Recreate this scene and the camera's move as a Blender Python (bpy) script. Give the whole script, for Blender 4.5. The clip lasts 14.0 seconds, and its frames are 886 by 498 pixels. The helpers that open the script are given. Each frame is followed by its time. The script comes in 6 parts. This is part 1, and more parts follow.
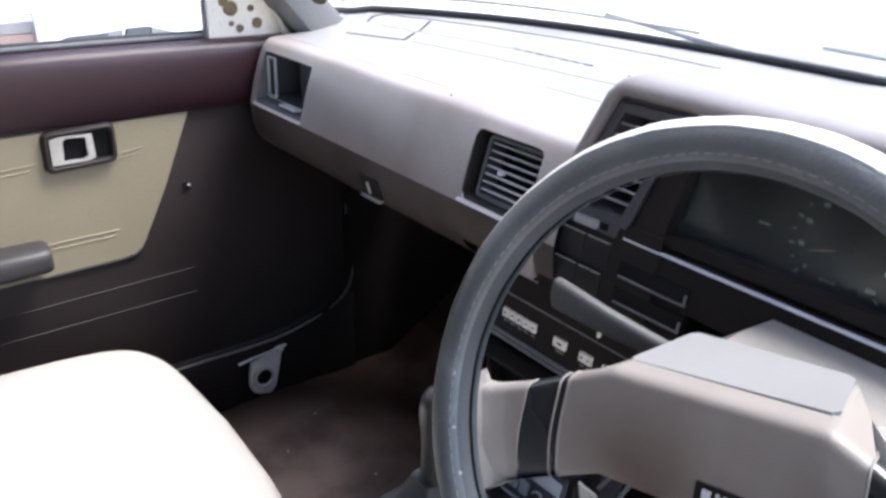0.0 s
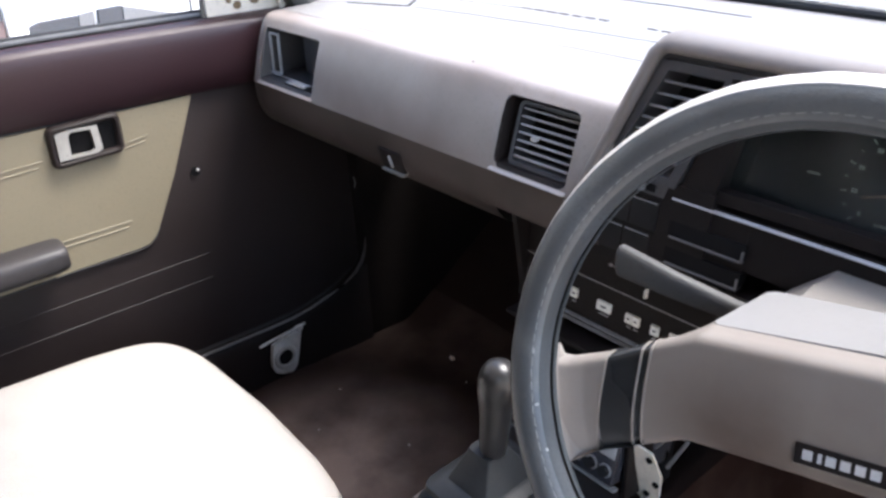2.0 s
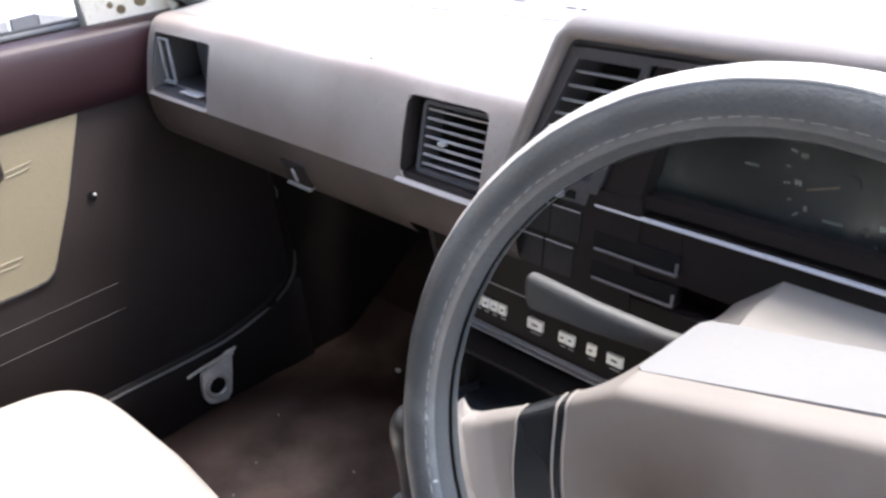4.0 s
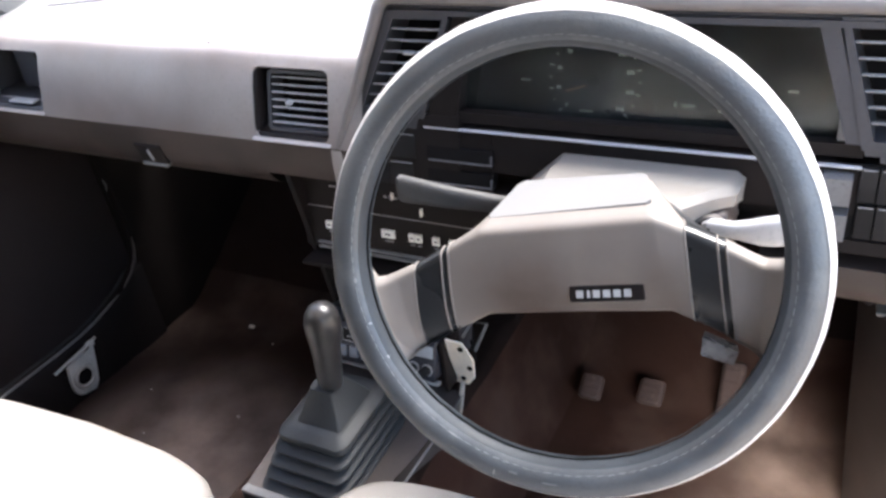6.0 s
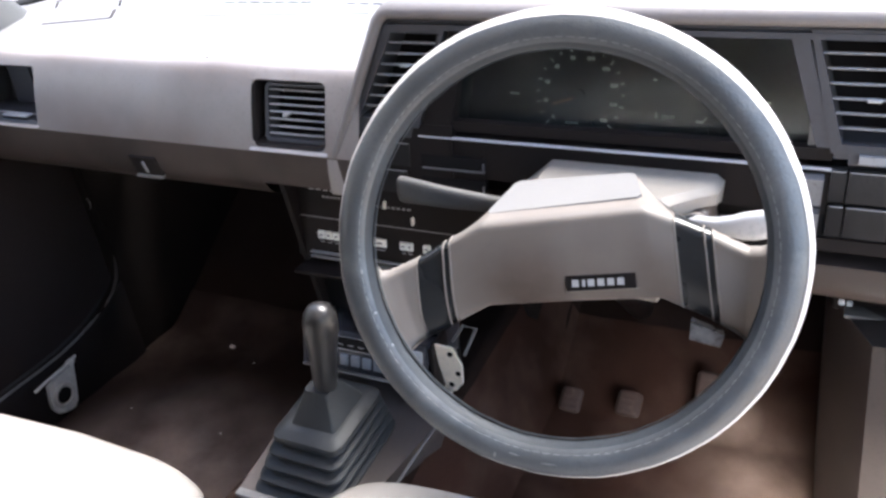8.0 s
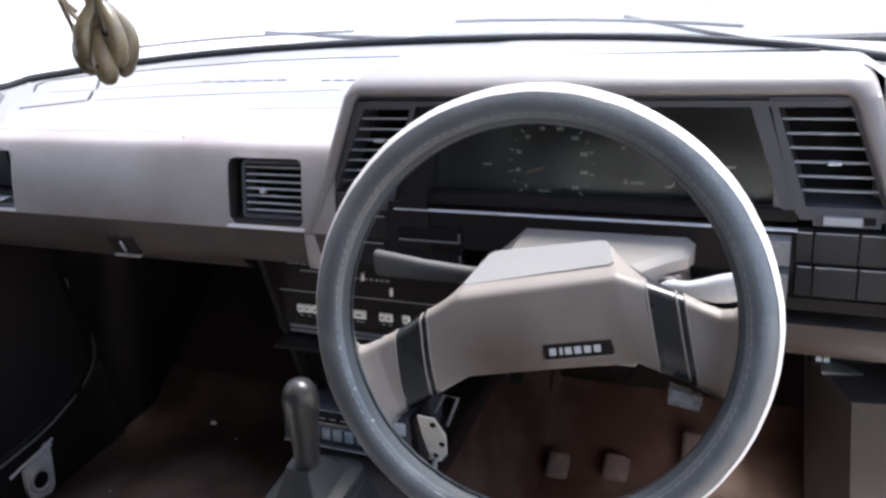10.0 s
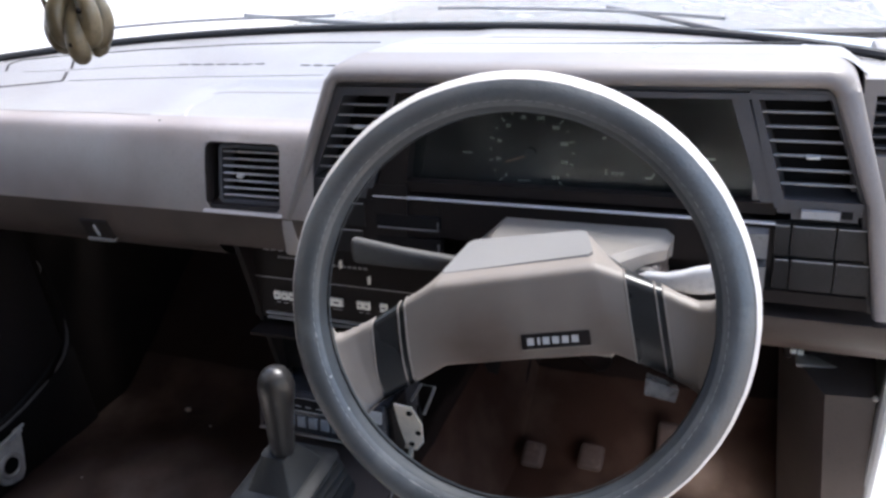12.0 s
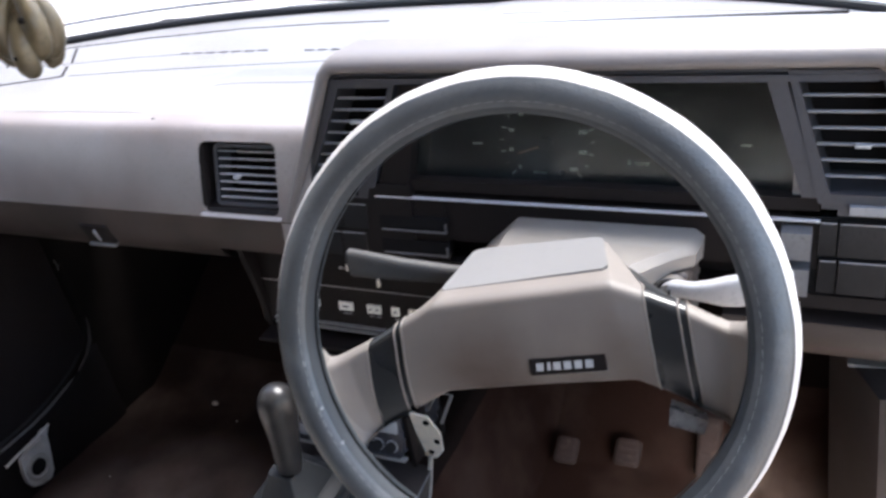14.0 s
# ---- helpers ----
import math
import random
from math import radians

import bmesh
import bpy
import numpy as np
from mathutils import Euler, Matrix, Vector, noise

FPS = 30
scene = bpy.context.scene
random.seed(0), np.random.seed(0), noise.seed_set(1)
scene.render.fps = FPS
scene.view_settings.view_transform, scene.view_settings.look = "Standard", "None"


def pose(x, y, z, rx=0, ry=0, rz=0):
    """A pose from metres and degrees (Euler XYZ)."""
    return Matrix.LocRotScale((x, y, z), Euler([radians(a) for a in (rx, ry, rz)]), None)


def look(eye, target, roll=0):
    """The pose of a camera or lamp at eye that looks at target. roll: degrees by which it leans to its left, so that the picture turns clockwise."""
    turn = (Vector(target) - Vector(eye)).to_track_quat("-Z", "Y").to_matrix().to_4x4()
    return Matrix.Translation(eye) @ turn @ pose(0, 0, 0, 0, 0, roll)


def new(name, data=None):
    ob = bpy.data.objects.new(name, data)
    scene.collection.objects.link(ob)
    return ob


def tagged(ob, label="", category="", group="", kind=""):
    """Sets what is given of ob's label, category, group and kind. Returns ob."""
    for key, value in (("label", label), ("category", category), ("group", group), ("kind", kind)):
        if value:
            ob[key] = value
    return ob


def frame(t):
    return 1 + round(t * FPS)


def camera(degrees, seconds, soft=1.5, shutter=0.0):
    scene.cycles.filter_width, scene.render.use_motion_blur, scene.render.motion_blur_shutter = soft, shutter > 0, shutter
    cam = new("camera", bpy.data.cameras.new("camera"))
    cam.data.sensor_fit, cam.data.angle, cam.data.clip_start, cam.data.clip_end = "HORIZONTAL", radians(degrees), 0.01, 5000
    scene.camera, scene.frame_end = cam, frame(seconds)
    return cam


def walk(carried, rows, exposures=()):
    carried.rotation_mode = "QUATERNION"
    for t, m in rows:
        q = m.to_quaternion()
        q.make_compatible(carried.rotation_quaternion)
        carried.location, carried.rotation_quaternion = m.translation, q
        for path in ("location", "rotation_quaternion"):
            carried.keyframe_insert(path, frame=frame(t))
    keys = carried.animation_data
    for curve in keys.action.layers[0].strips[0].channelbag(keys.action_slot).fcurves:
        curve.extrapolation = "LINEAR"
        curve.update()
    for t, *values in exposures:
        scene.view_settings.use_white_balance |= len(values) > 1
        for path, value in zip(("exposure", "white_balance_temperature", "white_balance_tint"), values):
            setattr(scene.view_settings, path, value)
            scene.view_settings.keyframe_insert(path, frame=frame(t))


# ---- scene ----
cam = camera(57.7, 14.0, soft=2.8, shutter=0.4)
PATH = [
    (0, (0.18, 0.042, 0.855), (-1.251, 1.181, 0.046), 2.1),
    (0.5, (0.18, 0.032, 0.855), (-1.235, 1.116, -0.017), -0.46),
    (1, (0.169, 0.021, 0.86), (-1.265, 1.108, -0.014), -2.1),
    (1.5, (0.152, 0.006, 0.867), (-1.239, 1.137, -0.018), -1.5),
    (2, (0.129, 0.005, 0.862), (-1.238, 1.155, -0.037), -1.4),
    (2.2, (0.127, 0.01, 0.856), (-1.245, 1.147, -0.052), -1.2),
    (4.3, (0.09, 0.122, 0.844), (-1.184, 1.324, -0.122), -6.1),
    (4.5, (0.092, 0.113, 0.84), (-1.149, 1.309, -0.175), -7.3),
    (5, (0.11, 0.055, 0.865), (-1.022, 1.372, -0.127), -8.0),
    (5.5, (0.144, -0.038, 0.882), (-0.788, 1.42, -0.121), -8.1),
    (6, (0.153, -0.084, 0.904), (-0.706, 1.387, -0.145), -7.5),
    (6.5, (0.147, -0.113, 0.901), (-0.677, 1.36, -0.172), -5.2),
    (7, (0.14, -0.136, 0.895), (-0.698, 1.438, -0.009), -3.5),
    (7.5, (0.139, -0.153, 0.888), (-0.702, 1.474, 0.083), -3.8),
    (7.6, (0.138, -0.151, 0.899), (-0.673, 1.487, 0.088), -4.0),
    (8, (0.144, -0.143, 0.891), (-0.647, 1.416, -0.08), -5.7),
    (8.2, (0.142, -0.147, 0.895), (-0.612, 1.48, 0.009), -4.1),
    (10.5, (0.152, -0.14, 0.901), (-0.615, 1.508, 0.067), -7.2),
    (11, (0.152, -0.138, 0.899), (-0.596, 1.507, 0.043), -7.4),
    (11.5, (0.15, -0.137, 0.897), (-0.561, 1.52, 0.033), -6.0),
    (12, (0.149, -0.138, 0.898), (-0.568, 1.516, 0.031), -5.3),
    (12.5, (0.148, -0.14, 0.893), (-0.575, 1.504, 0.012), -5.1),
    (13, (0.15, -0.14, 0.895), (-0.655, 1.469, 0.022), -7.5),
    (13.5, (0.144, -0.113, 0.895), (-0.684, 1.462, -0.017), -6.7),
    (14, (0.156, -0.049, 0.901), (-0.661, 1.517, -0.038), -8.9),
]
EXPOSURES = [(0.0, 2.75, 6350, 10), (2.2, 2.82, 6550, 10), (4.5, 3.14, 6650, 10), (7.0, 3.17, 6650, 10), (8.0, 3.04, 6600, 10), (10.5, 2.50, 6450, 10), (11.0, 2.36, 6450, 10), (12.5, 2.37, 6450, 10), (13.0, 2.50, 6450, 10), (14.0, 2.62, 6500, 10)]
walk(cam, [(t, look(eye, target, roll)) for t, eye, target, roll in PATH], EXPOSURES)

# ---- world and light ----
world = bpy.data.worlds.new("overcast_day")
scene.world = world
world.use_nodes = True
wn = world.node_tree
sky = wn.nodes.new("ShaderNodeTexSky")
sky.sky_type = "NISHITA"
sky.sun_disc = False
sky.sun_elevation, sky.sun_rotation = radians(62), radians(27)
sky.air_density, sky.dust_density, sky.ozone_density = 1.0, 2.4, 0.8
wn.links.new(sky.outputs[0], wn.nodes["Background"].inputs[0])
wn.nodes["Background"].inputs[1].default_value = 0.14
sun_data = bpy.data.lights.new("sun", "SUN")
sun_data.energy, sun_data.angle, sun_data.color = 1.75, radians(26), (0.955, 0.98, 1.0)
sun = new("sun", sun_data)
sun.matrix_world = look((0.85, 1.65, 4.5), (0, 0, 1.0))

# fill lamp added in the open driver's doorway to brighten the floor beside it
door_light = bpy.data.lights.new("doorway_fill", "AREA")
door_light.shape, door_light.size, door_light.size_y, door_light.energy, door_light.color = "RECTANGLE", 0.5, 0.26, 0.33, (1.0, 0.985, 0.96)
door_light.spread = radians(62)
new("doorway_fill", door_light).matrix_world = look((0.335, 0.36, 0.24), (0.20, 0.66, -0.05))

# ---- materials ----
def surface(name, col, rough=0.5, metal=0.0, var=0.12, big=6.0, grain=250.0, gvar=0.06, bump=0.15, bscale=600.0,
            bdist=0.0006, spec=0.5, soil=None, soil_at=0.62, soil_w=0.18, coat=0.0, sheen=0.0):
    """Colour with slow and fine variation, fine relief and, if soil is given, patches of that colour."""
    m = bpy.data.materials.new(name)
    m.use_nodes = True
    nt = m.node_tree
    b = nt.nodes["Principled BSDF"]
    b.inputs["Roughness"].default_value = rough
    b.inputs["Metallic"].default_value = metal
    b.inputs["Specular IOR Level"].default_value = spec
    b.inputs["Coat Weight"].default_value = coat
    b.inputs["Coat Roughness"].default_value = 0.1
    b.inputs["Sheen Weight"].default_value = sheen
    geo = nt.nodes.new("ShaderNodeTexCoord")

    def noise_node(scale, detail=4.0):
        n = nt.nodes.new("ShaderNodeTexNoise")
        n.inputs["Scale"].default_value = scale
        n.inputs["Detail"].default_value = detail
        nt.links.new(geo.outputs["Object"], n.inputs["Vector"])
        return n

    def mixed(a, bcol, fac, kind="MIX"):
        x = nt.nodes.new("ShaderNodeMix")
        x.data_type, x.blend_type = "RGBA", kind
        for sock, v in ((6, a), (7, bcol)):
            if hasattr(v, "is_linked"):
                nt.links.new(v, x.inputs[sock])
            else:
                x.inputs[sock].default_value = (*v, 1)
        if hasattr(fac, "is_linked"):
            nt.links.new(fac, x.inputs[0])
        else:
            x.inputs[0].default_value = fac
        return x.outputs[2]

    def ramp(src, lo, hi):
        r = nt.nodes.new("ShaderNodeMapRange")
        r.inputs[1].default_value, r.inputs[2].default_value = lo, hi
        nt.links.new(src, r.inputs[0])
        return r.outputs[0]

    n1, n2 = noise_node(big), noise_node(grain, 2.0)
    dark = tuple(c * (1 - var) for c in col)
    light = tuple(min(1, c * (1 + var)) for c in col)
    c1 = mixed(dark, light, ramp(n1.outputs[0], 0.3, 0.7))
    c2 = mixed(c1, tuple(c * (1 - 3 * gvar) for c in col), ramp(n2.outputs[0], 0.52, 0.75))
    out = c2
    if soil:
        n3 = noise_node(big * 1.7, 6.0)
        out = mixed(c2, soil, ramp(n3.outputs[0], soil_at, soil_at + soil_w))
    nt.links.new(out, b.inputs["Base Color"])
    rr = nt.nodes.new("ShaderNodeMapRange")
    rr.inputs[1].default_value, rr.inputs[2].default_value = 0.3, 0.7
    rr.inputs[3].default_value, rr.inputs[4].default_value = max(0.02, rough - 0.07), min(1, rough + 0.07)
    nt.links.new(n1.outputs[0], rr.inputs[0])
    nt.links.new(rr.outputs[0], b.inputs["Roughness"])
    if bump > 0:
        n4 = noise_node(bscale, 2.0)
        bp = nt.nodes.new("ShaderNodeBump")
        bp.inputs["Strength"].default_value, bp.inputs["Distance"].default_value = bump, bdist
        nt.links.new(n4.outputs[0], bp.inputs["Height"])
        nt.links.new(bp.outputs[0], b.inputs["Normal"])
    return m


def glass_material(name, col=(1, 1, 1), rough=0.0, ior=1.5, dust_haze=0.0):
    """A thin clear pane: it lets the light straight through and mirrors a little; a dusty haze, with a reflection
    painted into it, thickens towards its lower edge.
    """
    m = bpy.data.materials.new(name)
    m.use_nodes = True
    nt = m.node_tree
    nt.nodes.remove(nt.nodes["Principled BSDF"])
    mix, tr, gl = nt.nodes.new("ShaderNodeMixShader"), nt.nodes.new("ShaderNodeBsdfTransparent"), nt.nodes.new("ShaderNodeBsdfGlossy")
    fr = nt.nodes.new("ShaderNodeFresnel")
    fr.inputs[0].default_value = ior
    tr.inputs[0].default_value = (*col, 1)
    gl.inputs["Roughness"].default_value = rough
    nt.links.new(fr.outputs[0], mix.inputs[0])
    nt.links.new(tr.outputs[0], mix.inputs[1])
    nt.links.new(gl.outputs[0], mix.inputs[2])
    out = mix
    if dust_haze:
        # pale film, strongest low down: dusty plastic plus a painted soft reflection
        film, dm, tc, nz, rg = [nt.nodes.new("ShaderNode" + k) for k in ("MixShader", "BsdfDiffuse", "TexCoord", "TexNoise", "MapRange")]
        dm.inputs[0].default_value = (0.72, 0.76, 0.8, 1)
        nz.inputs["Scale"].default_value, nz.inputs["Detail"].default_value = 14.0, 6.0
        rg.inputs[1].default_value, rg.inputs[2].default_value, rg.inputs[3].default_value, rg.inputs[4].default_value = 0.3, 0.75, 0.2 * dust_haze, 1.8 * dust_haze
        nt.links.new(tc.outputs["Object"], nz.inputs["Vector"])
        nt.links.new(nz.outputs[0], rg.inputs[0])
        sep, low, mul = [nt.nodes.new("ShaderNode" + k) for k in ("SeparateXYZ", "MapRange", "Math")]
        low.inputs[1].default_value, low.inputs[2].default_value, low.inputs[3].default_value, low.inputs[4].default_value = 0.59, 0.65, 1.7, 0.4
        mul.operation = "MULTIPLY"
        nt.links.new(tc.outputs["Object"], sep.inputs[0])
        nt.links.new(sep.outputs[2], low.inputs[0])
        nt.links.new(low.outputs[0], mul.inputs[0])
        nt.links.new(rg.outputs[0], mul.inputs[1])
        nt.links.new(mul.outputs[0], film.inputs[0])
        nt.links.new(mix.outputs[0], film.inputs[1])
        nt.links.new(dm.outputs[0], film.inputs[2])
        out = film
    nt.links.new(out.outputs[0], nt.nodes["Material Output"].inputs[0])
    return m


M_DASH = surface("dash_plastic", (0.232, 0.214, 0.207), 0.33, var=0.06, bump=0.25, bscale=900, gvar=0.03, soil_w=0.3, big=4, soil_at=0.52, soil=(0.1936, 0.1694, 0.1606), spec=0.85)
# dash top: less brown than M_DASH, the sky's sheen put into its colour
M_DASHTOP = surface("sky_toned_dash_plastic", (0.212, 0.207, 0.206), 0.34, var=0.05, big=4, bump=0.3, bscale=900, gvar=0.03, spec=0.65, soil=(0.176, 0.166, 0.163), soil_at=0.5, soil_w=0.3)
M_HOOD = surface("hood_plastic", (0.168, 0.151, 0.143), 0.42, var=0.07, big=5, bump=0.25, bscale=900, gvar=0.03, spec=0.45, soil=(0.13, 0.108, 0.098), soil_at=0.5, soil_w=0.3)
M_DASHLOW = surface("dash_lower_plastic", (0.037, 0.0275, 0.024), 0.5, var=0.08, bump=0.25, bscale=900, spec=0.3)
M_BLACK = surface("black_plastic", (0.0125, 0.0098, 0.0094), 0.5, var=0.2, bump=0.15, bscale=900, spec=0.13)
M_VOID = surface("duct_black", (0.008, 0.0075, 0.0078), 0.8, bump=0, spec=0.1)
M_SLAT = surface("grey_slat_plastic", (0.253, 0.2508, 0.253), 0.38, var=0.12, bump=0.1, spec=0.3)
# slat plastic paled by the light that its front edges catch
M_SLATPALE = surface("lit_slat_plastic", (0.34, 0.335, 0.33), 0.4, var=0.15, big=40, bump=0.1, spec=0.4)
M_FRAME = surface("charcoal_plastic", (0.046, 0.045, 0.049), 0.52, var=0.12, bump=0.15, spec=0.4)
M_PALE = surface("pale_grey_plastic", (0.42, 0.42, 0.42), 0.45, bump=0.05)
M_PRINT = surface("white_print", (0.78, 0.78, 0.7375), 0.6, bump=0)
M_TRIMLINE = surface("silver_trim", (0.66, 0.66, 0.682), 0.35, metal=0.3, bump=0)
M_HUB = surface("hub_plastic", (0.19, 0.1715, 0.1555), 0.5, var=0.07, big=3, bscale=900, gvar=0.012, bump=0.15, spec=0.3, soil=(0.158, 0.134, 0.113), soil_at=0.52, soil_w=0.3)
M_SHROUD = surface("shroud_plastic", (0.203, 0.187, 0.17), 0.36, var=0.06, big=9, bump=0.25, bscale=900, gvar=0.012)
M_COVER = surface("leather_blue_grey", (0.056, 0.0635, 0.071), 0.45, grain=400, bdist=0.0008, spec=0.75, bump=0.45, bscale=420, var=0.22, big=16, soil_at=0.56, soil=(0.087, 0.095, 0.102))
M_CREAM = surface("cream_vinyl", (0.46, 0.44, 0.425), 0.6, var=0.08, big=25, bump=0.2, soil_at=0.68, soil=(0.6813, 0.5961, 0.5323))
# the cover's leather, darkened by the shade on the rim's inner side
M_COVERIN = surface("leather_shaded_inside", (0.036, 0.042, 0.048), 0.55, grain=400, bdist=0.0008, spec=0.3, bump=0.4, bscale=420, var=0.2, big=16)
M_STITCH = surface("grey_thread", (0.25, 0.255, 0.26), 0.8, bump=0)
M_STRIPE = surface("slate_plastic", (0.018, 0.0195, 0.021), 0.3, var=0.12, bump=0.2, spec=0.5)
M_SEAT = surface("cream_seat_cloth", (0.283, 0.262, 0.243), 0.9, var=0.07, big=4, grain=700, gvar=0.05, bump=0.5, bscale=1100, bdist=0.0008, spec=0.2, soil_at=0.55, soil=(0.25, 0.222, 0.206), soil_w=0.3)
M_SEATSIDE = surface("seat_side_vinyl", (0.34, 0.31, 0.285), 0.6, bump=0.3)
M_MAROON = surface("maroon_vinyl", (0.027, 0.0118, 0.0148), 0.38, var=0.06, big=2, bump=0.35, bscale=500, gvar=0.04, spec=0.4)
M_TAN = surface("tan_vinyl", (0.212, 0.179, 0.118), 0.6, var=0.06, big=5, bump=0.3, bscale=600, gvar=0.03, soil_at=0.66, soil=(0.19, 0.157, 0.104))
M_DOORLOW = surface("door_brown_vinyl", (0.0225, 0.0167, 0.016), 0.5, var=0.14, big=5, bump=0.4, bscale=500, spec=0.25)
M_ARM = surface("armrest_plastic", (0.0308, 0.0275, 0.0286), 0.55, var=0.1, bump=0.3, spec=0.35)
M_CARPET = surface("brown_carpet", (0.068, 0.046, 0.04), 0.95, grain=900, gvar=0.12, bump=0.9, bscale=1200, bdist=0.002, spec=0.05, big=3.2, var=0.25, soil=(0.17, 0.13, 0.115), soil_at=0.46, soil_w=0.35)
M_BOOT = surface("black_rubber", (0.022, 0.0235, 0.0255), 0.5, var=0.15, big=15, bump=0.2, soil_at=0.62, spec=0.28, soil=(0.055, 0.055, 0.056))
M_KNOB = surface("gear_knob_plastic", (0.022, 0.0215, 0.0225), 0.3, bump=0.05, spec=0.45)
M_ZINC = surface("dusty_zinc", (0.48, 0.465, 0.43), 0.65, var=0.2, big=40, soil_at=0.6, metal=0.0, soil=(0.4058, 0.3833, 0.3607))
M_BEIGEMETAL = surface("cream_bracket", (0.75, 0.675, 0.575), 0.6, var=0.12, big=30, soil=(0.375, 0.275, 0.1875), soil_at=0.64)
M_CREAMPAINT = surface("cream_paint", (0.75, 0.6956, 0.6048), 0.4, var=0.06, big=20, soil=(0.3992, 0.2903, 0.1935), soil_at=0.7)
M_RUST = surface("brown_rust", (0.15, 0.1059, 0.0618), 0.9, var=0.3, big=60)
M_WHITEPAINT = surface("white_car_paint", (0.78, 0.78, 0.77), 0.25, var=0.03, coat=0.5, bump=0)
M_SEAL = surface("black_seal_rubber", (0.012, 0.012, 0.013), 0.6, bump=0.1)
M_GREYPILLAR = surface("grey_pillar_trim", (0.11, 0.11, 0.1078), 0.5, bump=0.3)
M_HEADLINER = surface("headliner", (0.3, 0.26, 0.22), 0.9, bump=0.4)
M_BROWNWALL = surface("interior_trim_brown", (0.08, 0.058, 0.05), 0.7)
M_GLASS = glass_material("window_glass", (0.97, 0.985, 0.98), 0.0, 1.3)
M_SCREEN = glass_material("laminated_glass", (0.845, 0.835, 0.83), 0.0, 1.3)
M_LENS = glass_material("cluster_lens", (0.72, 0.78, 0.73), 0.22, 1.7, 0.008)
# cooler than the hub: sky light on the upward panel put into its colour
M_PADTOP = surface("sky_toned_pad_plastic", (0.152, 0.149, 0.147), 0.46, var=0.04, big=9, bump=0.08, bscale=900, gvar=0.01)
M_STALK = surface("grained_stalk_plastic", (0.0462, 0.0451, 0.044), 0.6, var=0.1, big=20, bump=0.2, bscale=900, spec=0.3)
M_SCUFF = surface("scuffed_clear_plastic", (0.13, 0.125, 0.12), 0.3, var=0.4, big=90, bump=0.6, bscale=120, bdist=0.003)
M_CHARM = surface("olive_wood", (0.1, 0.083, 0.052), 0.35, var=0.3, big=40, bump=0.4, bscale=90, bdist=0.002)
M_CORD = surface("brown_cord", (0.154, 0.121, 0.088), 0.8)
# ground given a warm colour so the light it bounces indoors turns brown
M_GROUND = surface("warm_bounce_ground", (0.4, 0.315, 0.24), 0.9, var=0.15, big=0.6, grain=30, bump=0.4, bscale=40, bdist=0.01)
M_WALLWHITE = surface("white_render_wall", (0.8, 0.8, 0.79), 0.9, var=0.05, big=0.7, grain=20, bump=0.2, bscale=30, bdist=0.01)
M_WALLBAND = surface("grey_blue_band", (0.062, 0.065, 0.075), 0.8, var=0.1, big=1.0)
M_WALLPALE = surface("pale_grey_panel", (0.17, 0.172, 0.18), 0.8, var=0.1, big=1.0)
M_WALLRED = surface("dusty_red_wall", (0.23, 0.165, 0.155), 0.9, var=0.12, big=1.0)
M_BONNET = surface("pale_bonnet_paint", (0.35, 0.38, 0.4), 0.25, var=0.04, coat=0.5, bump=0)
M_WIPER = surface("wiper_grey", (0.14, 0.145, 0.15), 0.5)
M_REDMARK = surface("dark_red_plastic", (0.16, 0.018, 0.02), 0.35, bump=0)
M_AMBER = surface("orange_needle", (0.55, 0.3, 0.2), 0.5, bump=0)
M_CHROMEBTN = surface("stereo_button", (0.16, 0.175, 0.2), 0.3, bump=0)
M_CONSOLE = surface("console_dark_plastic", (0.052, 0.043, 0.0405), 0.5, var=0.12, big=9, bump=0.25, bscale=900, spec=0.35, soil=(0.085, 0.07, 0.064), soil_at=0.55)
M_LIP = surface("worn_plastic_edge", (0.11, 0.107, 0.107), 0.5, var=0.2, big=30)
M_STEREO = surface("stereo_black", (0.0308, 0.0319, 0.0396), 0.3, bump=0.05)
# near-black with the footwell's shade in it; black rubber uses it too
M_TOE = surface("footwell_black", (0.01, 0.0072, 0.0063), 0.95, var=0.3, big=9, spec=0.1)
# the brown carpet again, darkened by the footwell's shade
M_TOECARPET = surface("shaded_brown_carpet", (0.045, 0.029, 0.0245), 0.95, grain=900, gvar=0.12, bump=0.9, bscale=1200, bdist=0.002, spec=0.05, big=5, var=0.3)
M_LEVER = surface("pale_worn_metal", (0.4, 0.38, 0.345), 0.5, metal=0.3, var=0.12, big=40)
M_PEDAL = surface("dusty_rubber", (0.05, 0.028, 0.022), 0.8, var=0.2, big=30, soil_at=0.55, soil=(0.1, 0.062, 0.049))
M_SWITCH = surface("blank_switch_plastic", (0.0165, 0.0158, 0.0163), 0.35, var=0.3, big=20, bump=0.1, spec=0.25)
M_MAT = surface("dusty_floor_mat", (0.077, 0.037, 0.027), 0.95, var=0.25, grain=700, gvar=0.1, bump=0.8, bscale=900, bdist=0.002, spec=0.1, soil=(0.15, 0.092, 0.071), soil_at=0.46, soil_w=0.35, big=5)
M_KICK = surface("kick_panel_plastic", (0.066, 0.053, 0.047), 0.45, var=0.08, big=7, bump=0.25, bscale=900)
# darker than the face above: shade of the down-turned band in the colour
M_LOWFACE = surface("shaded_band_plastic", (0.052, 0.039, 0.034), 0.5, var=0.12, big=5, bump=0.25, bscale=900, gvar=0.03, soil=(0.03, 0.022, 0.019), soil_at=0.46, spec=0.35)
